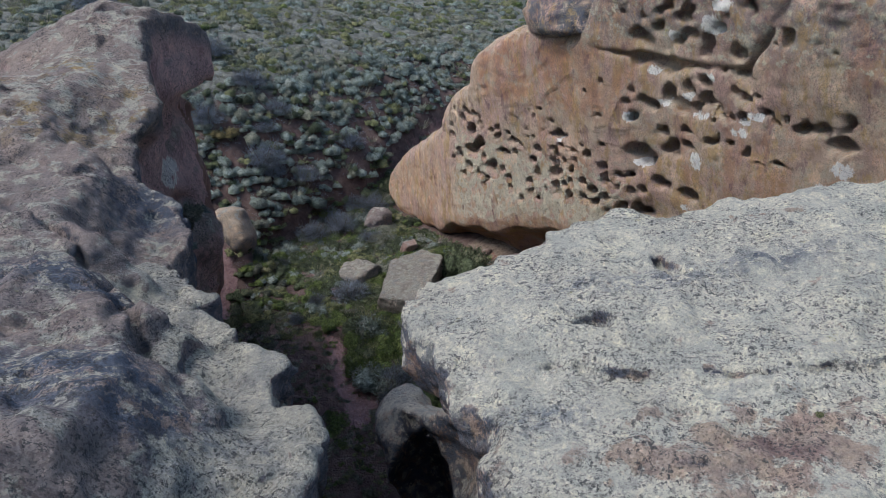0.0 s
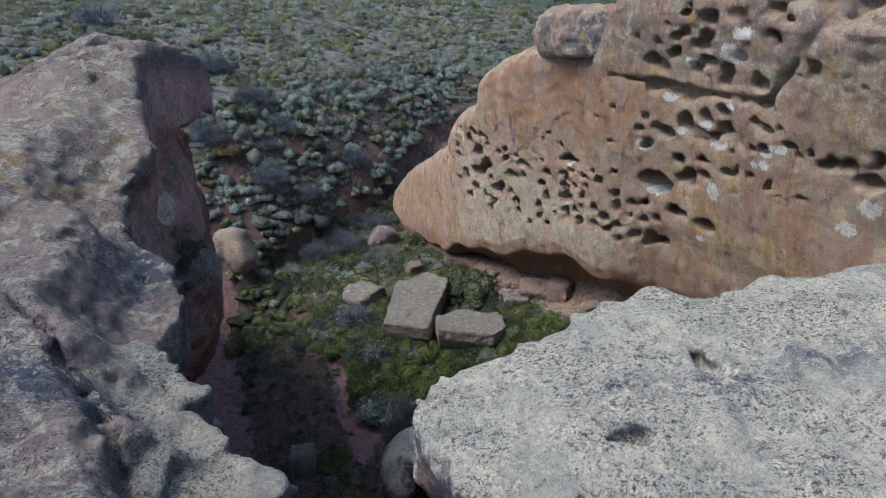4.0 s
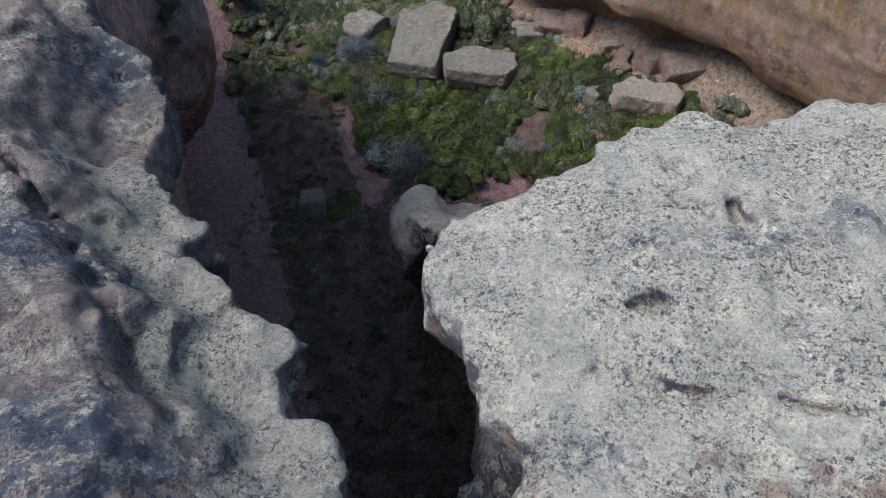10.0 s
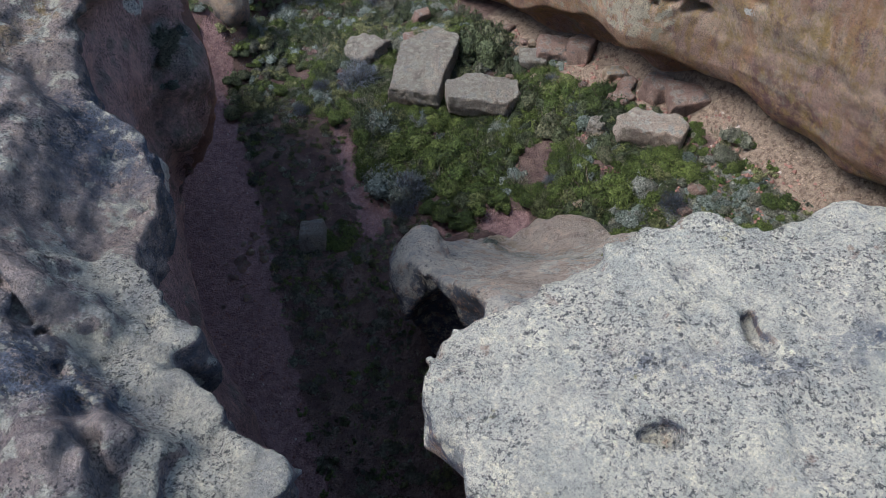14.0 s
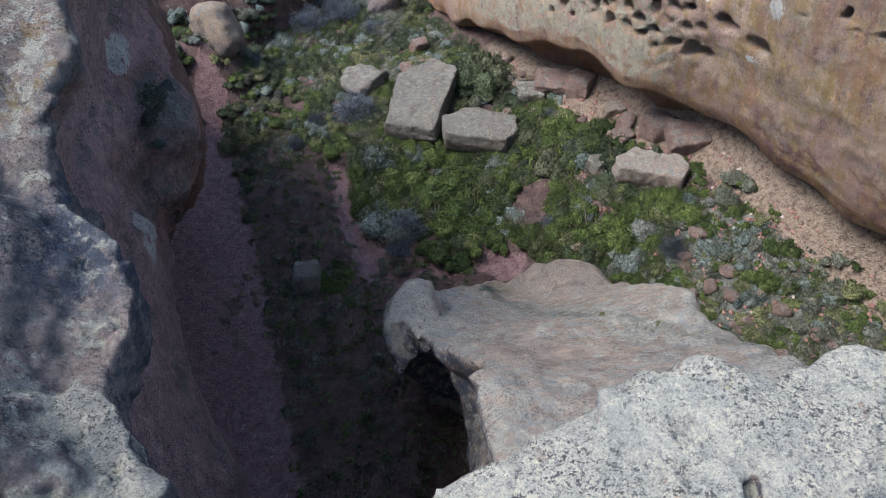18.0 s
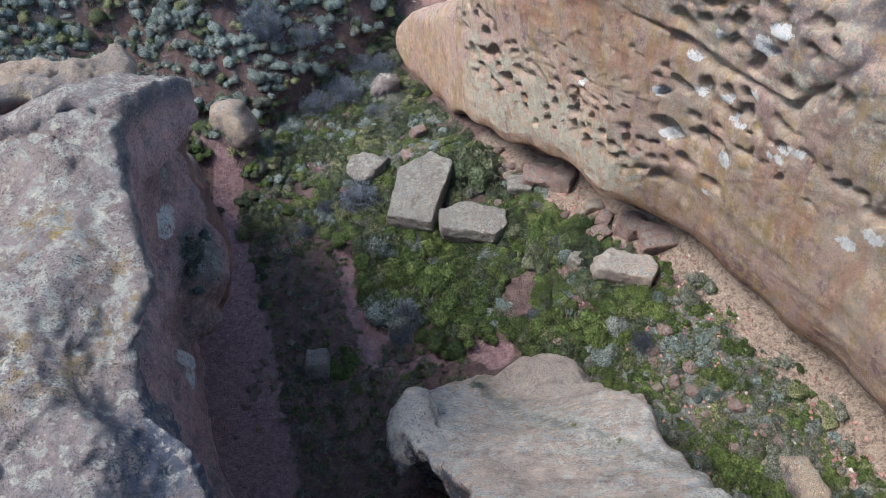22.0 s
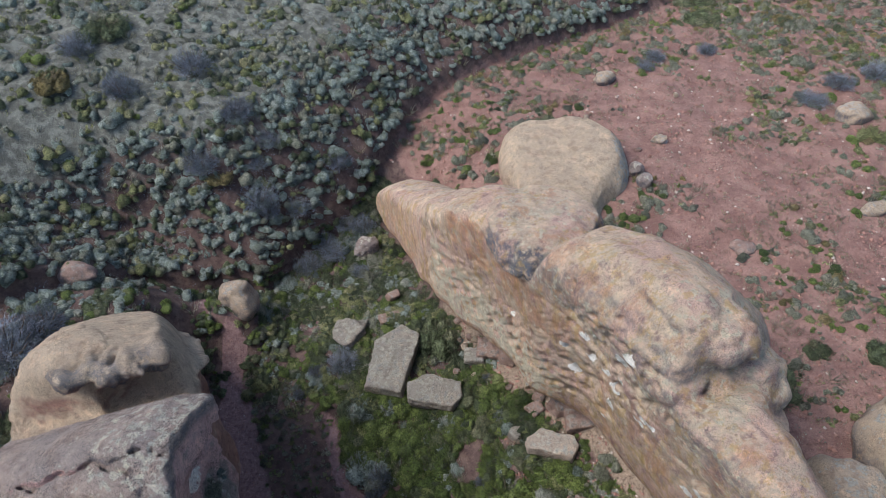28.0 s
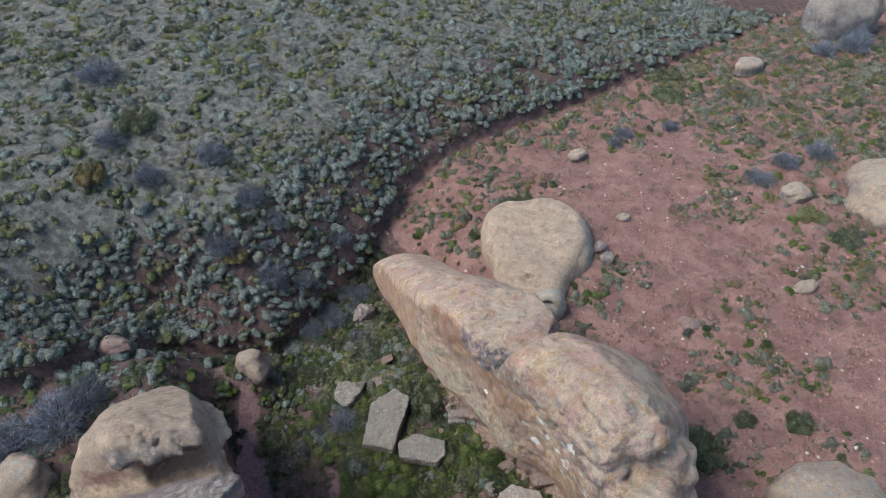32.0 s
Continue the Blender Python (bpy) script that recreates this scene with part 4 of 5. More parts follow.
def build_neck():
    base = new("rock_outcrop")
    for name, x0, x1, label in (("ramp", 0.5, 6.8, "smooth tan ramp with a mossy groove"), ("rim", -1.9, 0.565, "grey lumpy rim over a dark undercut")):
        me = make_mesh(name, *net(NECK, (x0, 5.6, -0.6), (x1, 15.4, 6.9), 0.065))
        x, y, z = co(me)
        n = normals(me)
        groove = np.abs(x - curve(y, (9, 4.4), (10.2, 3.25), (11.7, 1.8), (13, 0.8)) + 0.25 * grain(x, y, z, 0.6, 34))
        west = step(x, 0.9, -0.4)
        grey = 0.22 + 0.30 * n[:, 2] * step(y, 13.4, 12.4) + 0.2 * west + 0.15 * step(groove, 0.9, 0.2) - 0.3 * spots(x, y, z, (1.2, 9.6, 4.5, 0.9, 0.7, 0.8), (2.4, 13.6, 1.8, 0.8, 0.9, 0.8))
        # slate on the steep west side: dark lichen plus the undercut's shade painted in
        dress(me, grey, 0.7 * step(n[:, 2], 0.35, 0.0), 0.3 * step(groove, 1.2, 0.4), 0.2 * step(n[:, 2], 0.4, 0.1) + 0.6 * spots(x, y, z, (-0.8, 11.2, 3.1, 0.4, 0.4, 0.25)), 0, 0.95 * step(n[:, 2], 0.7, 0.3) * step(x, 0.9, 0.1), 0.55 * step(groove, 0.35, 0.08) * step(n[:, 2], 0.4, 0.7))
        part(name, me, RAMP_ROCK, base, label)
    return tagged(base, "smooth tan rock ramp sloping into the gully, dark undercut side", "rock outcrop")


def build_cliff():
    v, f = join(net(CARVED, (-2.4, -1.9, 0.8), (23.0, 2.1, 13.2), 0.065), net(CLIFF, (-2.4, 2.02, 2.0), (23.0, 6.9, 13.2), 0.12))
    loc = v.copy()
    x, y = cliff_xy(loc[:, 0], loc[:, 1])
    me = make_mesh("pitted_cliff", np.stack([x, y, loc[:, 2]], 1), f)
    base = new("pitted_cliff")
    n = normals(me)
    u, w, z = loc.T
    streak = grain(u, 0 * w, z * 0.12, 0.35, 50) * 0.5 + 0.5
    facing = step(n[:, 2], 0.55, 0.15)
    orange = facing * step(z, 7.2, 7.8) * step(z, 9.6, 9.2) * step(u, 6.6, 7.4) * step(u, 13.2, 11.6)
    orange = np.maximum(1.2 * orange * (0.35 + streak) * np.clip(1.0 + 0.8 * grain(u, w, z, 0.3, 51) + 0.6 * grain(u, w, z, 0.13, 52), 0, 1), facing * step(u, 5.2, 3.6) * 0.35 * (0.1 + streak))
    under = step(n[:, 2], 0.1, -0.5) * step(z, 5, 3.6)
    red = np.clip(0.22 * facing * streak + orange + 0.8 * under, 0, 1)
    upper = step(z, 9.0, 9.5)
    lich = 0.10 + 0.10 * step(n[:, 2], 0.2, 0.9) + 0.2 * step(n[:, 2], 0.2, 0.7) * step(u, 14.6, 16.0) * step(u, 19, 17.5) + 0.28 * upper * facing + 0.5 * facing * step(z, 6.8, 5.6) * step(u, 13.5, 12) * step(u, 4.5, 5.6) - 0.5 * orange - 0.6 * under
    ochre = facing * (step(u, 12.5, 14.0) * step(z, 8.8, 7.2) * step(u, 18.5, 17) * 0.7 + 0.4 * step(u, 8, 9) * step(u, 14, 12.5) * streak)
    plum = facing * (0.8 * step(z, 5.6, 4.4) * step(u, 13.6, 14.8) * step(u, 19.5, 17.5) + 0.4 * spots(u, z, w, (8.6, 7.0, 0, 1.6, 0.5, 3)) + 0.7 * streak * step(z, 6.5, 8))
    guano = 0.0
    for cu, cz, ru, rz in ((14.84, 6.99, 0.2, 0.22), (17.84, 7.09, 0.2, 0.16), (18.22, 7.6, 0.22, 0.16), (14.35, 9.75, 0.2, 0.12), (12.9, 7.7, 0.12, 0.12), (16.1, 8.15, 0.25, 0.08), (14.5, 5.77, 0.12, 0.1), (15.6, 10.4, 0.25, 0.12), (10.55, 6.7, 0.12, 0.1), (15.2, 8.95, 0.2, 0.08), (13.6, 8.9, 0.2, 0.1), (14.6, 8.45, 0.15, 0.1), (15.0, 8.1, 0.2, 0.1), (13.9, 8.2, 0.15, 0.1), (16.4, 8.3, 0.2, 0.08), (15.3, 10.0, 0.22, 0.2), (16.0, 7.9, 0.25, 0.1), (13.2, 6.6, 0.2, 0.1)):
        guano = np.maximum(guano, np.exp(-((u - cu) / ru) ** 2 - ((z - cz) / rz) ** 2) * 1.7 * step(w, 1.6, 1.2))
    dress(me, lich, red, ochre, plum, guano, 0.4 * upper * step(n[:, 2], 0.75, 0.3) * step(z, 9.2, 10.0))
    part("face", me, CLIFF_ROCK, base, "ochre and pink tuff face riddled with nest holes")
    block = Shape(lambda a, b, c: smax(smax(blob(a, b, c, 10.5, 0.75, 9.8, 1.75, 1.6, 1.25), c - 10.6 - 0.1 * (a - 10.3), 0.3), 9.3 - c - 0.12 * (9 - a), 0.12), rough(0.16, 0.11, 0.06, 55))
    v, f = net(block, (8.2, -1.6, 8.6), (12.8, 2.9, 11.6), 0.06)
    u_cap = v[:, 0]
    x, y = cliff_xy(v[:, 0], v[:, 1])
    me = make_mesh("cap_block", np.stack([x, y, v[:, 2]], 1), f)
    n = normals(me)
    dress(me, 0.15 + 0.2 * n[:, 2], 0.2 * step(n[:, 2], 0.3, -0.3), 0.0, 0.2, 0, 0.8 * step(n[:, 2], 0.8, 0.4) * step(u_cap, 9.4, 10.4))
    part("cap_block", me, CLIFF_ROCK, base, "rounded grey block lodged on the rim")
    return tagged(base, "tall ochre rock cliff pitted with bird nest holes and white droppings", "cliff")


def build_dome():
    me = make_mesh("dome_rock", *net(DOME, (2.6, 22.2, 2.8), (10.2, 33.2, 7.2), 0.075))
    n = normals(me)
    x, y, z = co(me)
    dress(me, 0.05 + 0.5 * step(x, 7.6, 8.8) + 0.5 * step(y, 25.4, 24.9), 0.5 * step(n[:, 2], 0.3, -0.1), 0.1)
    me.materials.append(TAN_ROCK)
    return tagged(new("dome_rock", me), "low smooth tan dome of rock on red gravel", "rock")


build_left()
build_right()
build_neck()
build_cliff()
build_dome()

# ---- vegetation ------------------------------------------------
def leaves(count, radius, height, leaf, width, seed, kind="cushion"):
    """Loose small blades that together make one plant; returns vertices and quads."""
    r = np.random.default_rng(seed)
    if kind == "cushion":
        knobs = 11 if count > 250 else 6 if count > 60 else 3
        ka, kr = r.uniform(0, 2 * np.pi, knobs), np.sqrt(r.random(knobs)) * 0.75
        ks = r.uniform(0.24, 0.55, knobs) if count > 250 else r.uniform(0.28, 0.55, knobs) if count > 60 else r.uniform(0.38, 0.66, knobs)
        centre = np.stack([np.cos(ka) * kr * radius, np.sin(ka) * kr * radius, 0 * ka], 1)
        own = r.choice(knobs, count, p=ks ** 2 / np.sum(ks ** 2))
        d = r.normal(size=(count, 3))
        d[:, 2] = np.abs(d[:, 2]) * 0.9 + 0.02
        d /= np.linalg.norm(d, axis=1)[:, None]
        tall = np.stack([ks * radius, ks * radius, (0.30 + ks * 0.85) * height * r.uniform(0.75, 1.15, knobs)], 1)
        p = centre[own] + d * tall[own] * r.uniform(0.84, 1.1, count)[:, None]
        axis = d * 0.8 + r.normal(size=(count, 3)) * 0.55 + (0, 0, 0.3)
        size = leaf * r.uniform(0.6, 1.5, count)
    elif kind == "twig":
        d = r.normal(size=(count, 3)) * (1, 1, 0.7)
        d[:, 2] = np.abs(d[:, 2]) + 0.35
        d /= np.linalg.norm(d, axis=1)[:, None]
        far = r.uniform(0.3, 0.95, count) * (0.8 + 0.3 * grain(d[:, 0], d[:, 1], d[:, 2], 0.4, seed))
        p = d * far[:, None] * (radius, radius, height)
        axis = d * (1, 1, 1.2) + r.normal(size=(count, 3)) * 0.55
        size = leaf * r.uniform(0.7, 1.3, count)
    else:
        a = r.uniform(0, 2 * np.pi, count)
        p = np.stack([np.cos(a), np.sin(a), 0 * a], 1) * (radius * 0.35 * np.sqrt(r.random(count)))[:, None]
        axis = np.stack([np.cos(a) * 0.55, np.sin(a) * 0.55, r.uniform(0.5, 1.2, count)], 1) + r.normal(size=(count, 3)) * 0.15
        size = leaf * r.uniform(0.6, 1.2, count)
    axis /= np.linalg.norm(axis, axis=1)[:, None]
    across = np.cross(axis, r.normal(size=(count, 3)))
    across /= np.linalg.norm(across, axis=1)[:, None]
    w = across * (size * width)[:, None]
    a = axis * size[:, None]
    v = np.stack([p - w, p + w, p + a], 1).reshape(-1, 3)
    f = np.arange(count * 3, dtype=np.int32).reshape(-1, 3)
    if kind != "cushion":
        return v.astype(np.float32), f
    # the rounded leafy mass of each knob
    if count < 20:
        return v.astype(np.float32), f
    seg, rows = (9, (-0.2, 0.25, 0.65, 1.1)) if count > 250 else (6, (-0.2, 0.4, 0.95)) if count > 60 else (5, (-0.2, 0.5))
    hv, hf = [], []
    for k in range(knobs):
        o = len(hv)
        for m, el in enumerate(rows):
            for q in range(seg):
                az = 2 * math.pi * (q + 0.5 * (m % 2)) / seg
                s = r.uniform(0.58, 1.08)
                hv.append(centre[k] + tall[k] * (math.cos(az) * math.cos(el) * s, math.sin(az) * math.cos(el) * s, math.sin(el) * s))
        hv.append(centre[k] + tall[k] * (0, 0, 0.96))
        top = o + seg * len(rows)
        for m in range(len(rows)):
            a = o + seg * m
            for q in range(seg):
                w = (q + 1) % seg
                if m == len(rows) - 1:
                    hf.append((a + q, a + w, top))
                elif m % 2:
                    hf += [(a + q, a + w, a + seg + w), (a + q, a + seg + w, a + seg + q)]
                else:
                    hf += [(a + q, a + w, a + seg + q), (a + w, a + seg + w, a + seg + q)]
    return np.concatenate([v, np.array(hv)]).astype(np.float32), np.concatenate([f, np.array(hf, np.int32) + len(v)])


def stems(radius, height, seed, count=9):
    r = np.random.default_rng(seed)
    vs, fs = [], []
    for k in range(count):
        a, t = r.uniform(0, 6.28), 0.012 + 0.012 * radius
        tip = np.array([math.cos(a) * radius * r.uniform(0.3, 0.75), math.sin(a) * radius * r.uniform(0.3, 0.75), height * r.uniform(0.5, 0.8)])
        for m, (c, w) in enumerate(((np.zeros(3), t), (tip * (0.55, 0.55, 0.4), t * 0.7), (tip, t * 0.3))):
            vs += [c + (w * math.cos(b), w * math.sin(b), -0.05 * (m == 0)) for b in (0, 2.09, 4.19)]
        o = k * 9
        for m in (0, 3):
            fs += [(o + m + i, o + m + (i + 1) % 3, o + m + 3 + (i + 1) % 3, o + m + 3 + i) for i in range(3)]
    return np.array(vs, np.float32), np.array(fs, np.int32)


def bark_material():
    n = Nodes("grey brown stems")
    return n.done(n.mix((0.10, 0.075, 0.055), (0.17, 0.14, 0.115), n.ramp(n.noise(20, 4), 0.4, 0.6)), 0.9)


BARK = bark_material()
# name of the look: material, kind of blades, count for single plants and for swarms, radius, height, blade, width
LOOKS = {
    "green": (LEAF_GREEN, "cushion", 1100, 30, 0.5, 0.36, 0.06, 0.15),
    "dark": (LEAF_DARK, "cushion", 800, 24, 0.5, 0.36, 0.07, 0.15),
    "grey": (LEAF_GREY, "cushion", 800, 24, 0.5, 0.38, 0.07, 0.15),
    "blue": (LEAF_BLUE, "twig", 3000, 44, 0.55, 0.58, 0.085, 0.055),
    "yellow": (LEAF_YELLOW, "cushion", 600, 24, 0.5, 0.36, 0.065, 0.24),
    "ochre": (LEAF_OCHRE, "cushion", 620, 24, 0.5, 0.42, 0.065, 0.28),
    "sage": (LEAF_SAGE, "cushion", 600, 24, 0.5, 0.38, 0.065, 0.22),
    "tuft": (LEAF_SAGE, "cushion", 300, 11, 0.5, 0.45, 0.13, 0.26),
    "gold": (LEAF_YELLOW, "cushion", 300, 11, 0.5, 0.4, 0.13, 0.26),
    "straw": (STRAW, "grass", 220, 26, 0.35, 0.26, 0.24, 0.022),
}
WORDS = {
    "green": "low bright green cushion shrub", "dark": "dark green leafy shrub", "grey": "grey green rounded steppe shrub", "blue": "blue grey leafless twiggy shrub",
    "sage": "olive grey low shrub", "tuft": "small grey herb", "gold": "small yellow herb", "yellow": "yellow green cushion shrub", "ochre": "ochre brown withered cushion shrub", "straw": "dry straw coloured grass tuft",
}
SINGLE, SWARM, NEAR = {}, {}, {}
for k, (look_name, (material, kind, many, few, rad, hei, blade, wide)) in enumerate(LOOKS.items()):
    SINGLE[look_name], SWARM[look_name], NEAR[look_name] = [], [], []
    for variant in range(3):
        seed = 100 + 10 * k + variant
        crown = make_mesh("crown", *leaves(many, rad, hei, blade, wide, seed, kind))
        crown.materials.append(material)
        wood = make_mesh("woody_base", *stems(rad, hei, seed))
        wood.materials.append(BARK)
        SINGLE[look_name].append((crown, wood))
        cushion = kind == "cushion"
        SWARM[look_name].append(leaves(few, rad, hei, blade * (1.35 if cushion else 1.4), wide * (1.2 if cushion else 1.5), seed + 5, kind))
        NEAR[look_name].append(leaves(int(few * 4.0) if cushion else few * 2, rad, hei * (0.75 if cushion else 1.0), blade * (1.25 if cushion else 1.0), wide * 0.9, seed + 8, kind))
RNG = np.random.default_rng(11)


def plant(look_name, x, y, size, tall=1.0, where="in the gully", group="shrubs of the gully", z=None):
    """One shrub of its own, about size metres across."""
    crown, wood = SINGLE[look_name][int(RNG.integers(3))]
    base = new("grass_tuft" if look_name == "straw" else "shrub")
    z = float(ground_height(np.array([x]), np.array([y]))[0]) if z is None else z
    s = size / (2 * LOOKS[look_name][4])
    base.matrix_world = Matrix.Translation((x, y, z - 0.03)) @ Matrix.Rotation(float(RNG.uniform(0, 6.28)), 4, "Z") @ Matrix.Diagonal((s, s, s * tall, 1))
    part("crown", crown, None, base)
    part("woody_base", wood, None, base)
    return tagged(base, WORDS[look_name] + " " + where, "grass" if look_name == "straw" else "shrub", group)


def swarm(name, look_name, xs, ys, sizes, label, near=False):
    """Many plants as one object of kind stuff."""
    if not len(xs):
        return
    zs = ground_height(xs, ys)
    vs, fs, tints, n = [], [], [], 0
    turn, pick = RNG.uniform(0, 6.28, len(xs)), RNG.integers(3, size=len(xs))
    for x, y, z, s, a, k in zip(xs, ys, zs, sizes / (2 * LOOKS[look_name][4]), turn, pick):
        v, f = (NEAR if near else SWARM)[look_name][k]
        c, q = math.cos(a) * s, math.sin(a) * s
        vs.append(np.stack([v[:, 0] * c - v[:, 1] * q + x, v[:, 0] * q + v[:, 1] * c + y, v[:, 2] * s + z - 0.03], 1))
        fs.append(f + n)
        tints.append(np.full(len(v), RNG.random(), np.float32))
        n += len(v)
    me = make_mesh(name, np.concatenate(vs), np.concatenate(fs))
    mask(me, "tint", np.concatenate(tints))
    me.materials.append(LOOKS[look_name][0])
    tagged(new(name, me), label, "vegetation", kind="stuff")


def scatter(count, x0, x1, y0, y1, keep):
    """Random places where keep(x, y) (a chance of 0 to 1) lets a plant grow and no rock stands."""
    x, y = RNG.uniform(x0, x1, count), RNG.uniform(y0, y1, count)
    ok = RNG.random(count) < keep(x, y)
    x, y = x[ok], y[ok]
    z = ground_height(x, y)
    ok = np.minimum(clearance(x, y, z + 0.15), clearance(x, y, z + 0.9) + 0.25) > 0.12
    return x[ok], y[ok]


def thick(x, y, size, seed, lo=-0.1, hi=0.35):
    return step(grain(x, y, 0 * x, size, seed), lo, hi)


def off_path(x, y):
    return step(np.abs(x - path_middle(y)) - path_half(y), -0.15, 0.1) + step(y, 21.5, 23)


def green_patch(x, y):
    """The lush cushions between the slabs and the ramp."""
    return step(((x - 1.0) / 4.6) ** 2 + ((y - 17.6 + 0.30 * (x - 1)) / 2.9) ** 2, 1.05, 0.75)


def in_gully(x, y):
    u, v = cliff_uv(x, y)
    return (from_foot(x, y) < 0.3) & (v < 1.2 + 1.1 * step(u, 11.5, 13.5)) & (x > -9.0) & (y > 5)


def mixed(x, y, shares, sizes, label, name, where=None, group=None, singles=0, near=False):
    """Share places out among looks; the first ones become shrubs of their own."""
    looks = list(shares)
    pick = RNG.choice(len(looks), size=len(x), p=np.array(list(shares.values())) / sum(shares.values()))
    size = RNG.uniform(*sizes, len(x)) * RNG.choice((0.7, 1.0, 1.0, 1.25), len(x))
    for k in range(min(singles, len(x))):
        plant(looks[pick[k]], float(x[k]), float(y[k]), float(size[k]), float(RNG.uniform(0.8, 1.2)), where, group)
    for m, look_name in enumerate(looks):
        on = (pick == m) & (np.arange(len(x)) >= singles)
        swarm(name, look_name, x[on], y[on], size[on], f"{WORDS[look_name]}s {label}", near)


# the lush patch
x, y = scatter(1800, -4, 7.5, 13.5, 21.5, lambda x, y: in_gully(x, y) * green_patch(x, y) * step(from_gully(x, y), 0.15, 0.4) * (0.28 + 0.5 * thick(x, y, 0.9, 133)))
mixed(x, y, {"green": 8, "dark": 3, "grey": 1.6, "yellow": 1.4, "straw": 1.5, "blue": 0.6}, (0.45, 1.4), "crowding the gully floor", "cushion_cover", "crowding the gully floor", "cushions of the gully floor", 150, True)
# the shaded strip beside the path, and the floor towards the camera
x, y = scatter(5200, -6.5, 0.5, 5, 21, lambda x, y: in_gully(x, y) * (1 - green_patch(x, y)) * off_path(x, y) * step(from_gully(x, y), -0.05, 0.15) * (0.5 + 0.5 * thick(x, y, 1.1, 120)))
mixed(x, y, {"dark": 1.5, "straw": 3.5, "tuft": 4, "gold": 3, "sage": 2, "green": 2}, (0.14, 0.42), "along the gravel path", "low_cover", "along the gravel path", "low plants by the path", 25, True)
# the upper gully
x, y = scatter(3600, -9, 3, 19.5, 33, lambda x, y: in_gully(x, y) * (1 - green_patch(x, y)) * off_path(x, y) * (0.4 + 0.6 * thick(x, y, 1.3, 121)))
mixed(x, y, {"blue": 1.6, "grey": 1.4, "dark": 6, "yellow": 1.5, "green": 2.5, "sage": 1.5, "straw": 1.5}, (0.35, 1.0), "in the upper gully", "upper_gully_cover", "in the upper gully", "shrubs of the upper gully", 40, True)
# the hollow behind the outcrop
x, y = scatter(4000, -24, -8.5, 13, 26, lambda x, y: step(from_foot(x, y), 0.4, -0.2) * (0.35 + 0.6 * thick(x, y, 1.4, 129)))
mixed(x, y, {"blue": 2, "grey": 3, "dark": 3, "green": 1, "straw": 1}, (0.35, 0.9), "behind the outcrop", "hollow_cover")
# the slope under the cliff
x, y = scatter(4200, 3, 13, 8, 17, lambda x, y: in_gully(x, y) * (1 - green_patch(x, y)) * step(cliff_uv(x, y)[1] - 1.5 * step(cliff_uv(x, y)[0], 11.5, 13.5), 0.5, -0.1) * (0.5 + 0.5 * thick(x, y, 1.2, 122)))
mixed(x, y, {"sage": 3, "grey": 1, "green": 3, "straw": 4, "yellow": 1, "blue": 0.5}, (0.25, 0.8), "on the slope under the cliff", "slope_cover", "on the slope under the cliff", "shrubs of the slope", 40, True)


# the bank of the terrace
def on_bank(x, y):
    s = from_foot(x, y)
    return step(s, 0.1, 0.4) * step(s, 5.5, 4.0)


x, y = scatter(37000, -24, 30, 18, 56, lambda x, y: on_bank(x, y) * (0.72 + 0.28 * thick(x, y, 1.5, 123)))
mixed(x, y, {"grey": 6, "blue": 3, "sage": 1.5, "dark": 1.5, "straw": 1.5, "yellow": 0.7}, (0.4, 1.0), "on the bank of the terrace", "bank_cover")
# the terrace, dense near and thinner far
x, y = scatter(21000, -34, 34, 22, 66, lambda x, y: step(from_foot(x, y), 3.8, 5.0) * (0.42 + 0.5 * thick(x, y, 1.8, 124)))
mixed(x, y, {"grey": 3.5, "sage": 3, "yellow": 3.4, "straw": 1.6, "dark": 1.8, "blue": 1.4, "green": 0.6}, (0.45, 1.0), "over the terrace", "terrace_cover")
x, y = scatter(1500, -70, 60, 55, 70, lambda x, y: step(from_foot(x, y), 4, 6) * 0.8)
mixed(x, y, {"grey": 3, "yellow": 4, "straw": 2, "dark": 1.5}, (0.6, 1.1), "on the far edge of the terrace", "far_cover")
x, y = scatter(1200, -110, 120, 74, 150, lambda x, y: 0 * x + 0.8)
mixed(x, y, {"dark": 5, "blue": 3}, (2.0, 4.5), "in the dark thicket beyond the terrace", "far_thicket")


x, y = scatter(900, -48, -24, 34, 62, lambda x, y: step(x + 0.35 * (y - 40), -24, -29) * 0.8)
mixed(x, y, {"dark": 3, "blue": 4, "grey": 2}, (0.9, 2.0), "in a thicket on the terrace", "thicket")


# the red plain
def on_plain(x, y):
    u, v = cliff_uv(x, y)
    return step(from_foot(x, y), 0.2, -0.4) * np.maximum(step(v, 2.5, 4.0), step(u, -3, -5))


def clumps(x, y):
    edge = step(from_foot(x, y), -6, -1)
    return np.clip(thick(x, y, 2.2, 125, -0.12, 0.24) * (0.45 + 0.5 * thick(x, y, 0.8, 126)) + 0.5 * edge + 0.55 * step(x + 0.3 * (y - 30), 18, 24) + 0.3 * step(y, 36, 46), 0, 1)


x, y = scatter(14000, -2, 34, 16, 56, lambda x, y: on_plain(x, y) * clumps(x, y) * 0.95)
mixed(x, y, {"green": 2, "yellow": 3, "sage": 4.5, "straw": 4, "ochre": 0.8, "dark": 0.6}, (0.3, 0.8), "on the red gravel plain", "plain_cover", "on the red gravel plain", "shrubs of the red plain", 25)
x, y = scatter(46000, -2, 36, 15, 58, lambda x, y: on_plain(x, y) * (0.25 + 0.7 * thick(x, y, 1.3, 131, -0.05, 0.5)))
mixed(x, y, {"tuft": 6, "gold": 2.5, "straw": 3}, (0.15, 0.42), "on the red gravel plain", "plain_herbs")
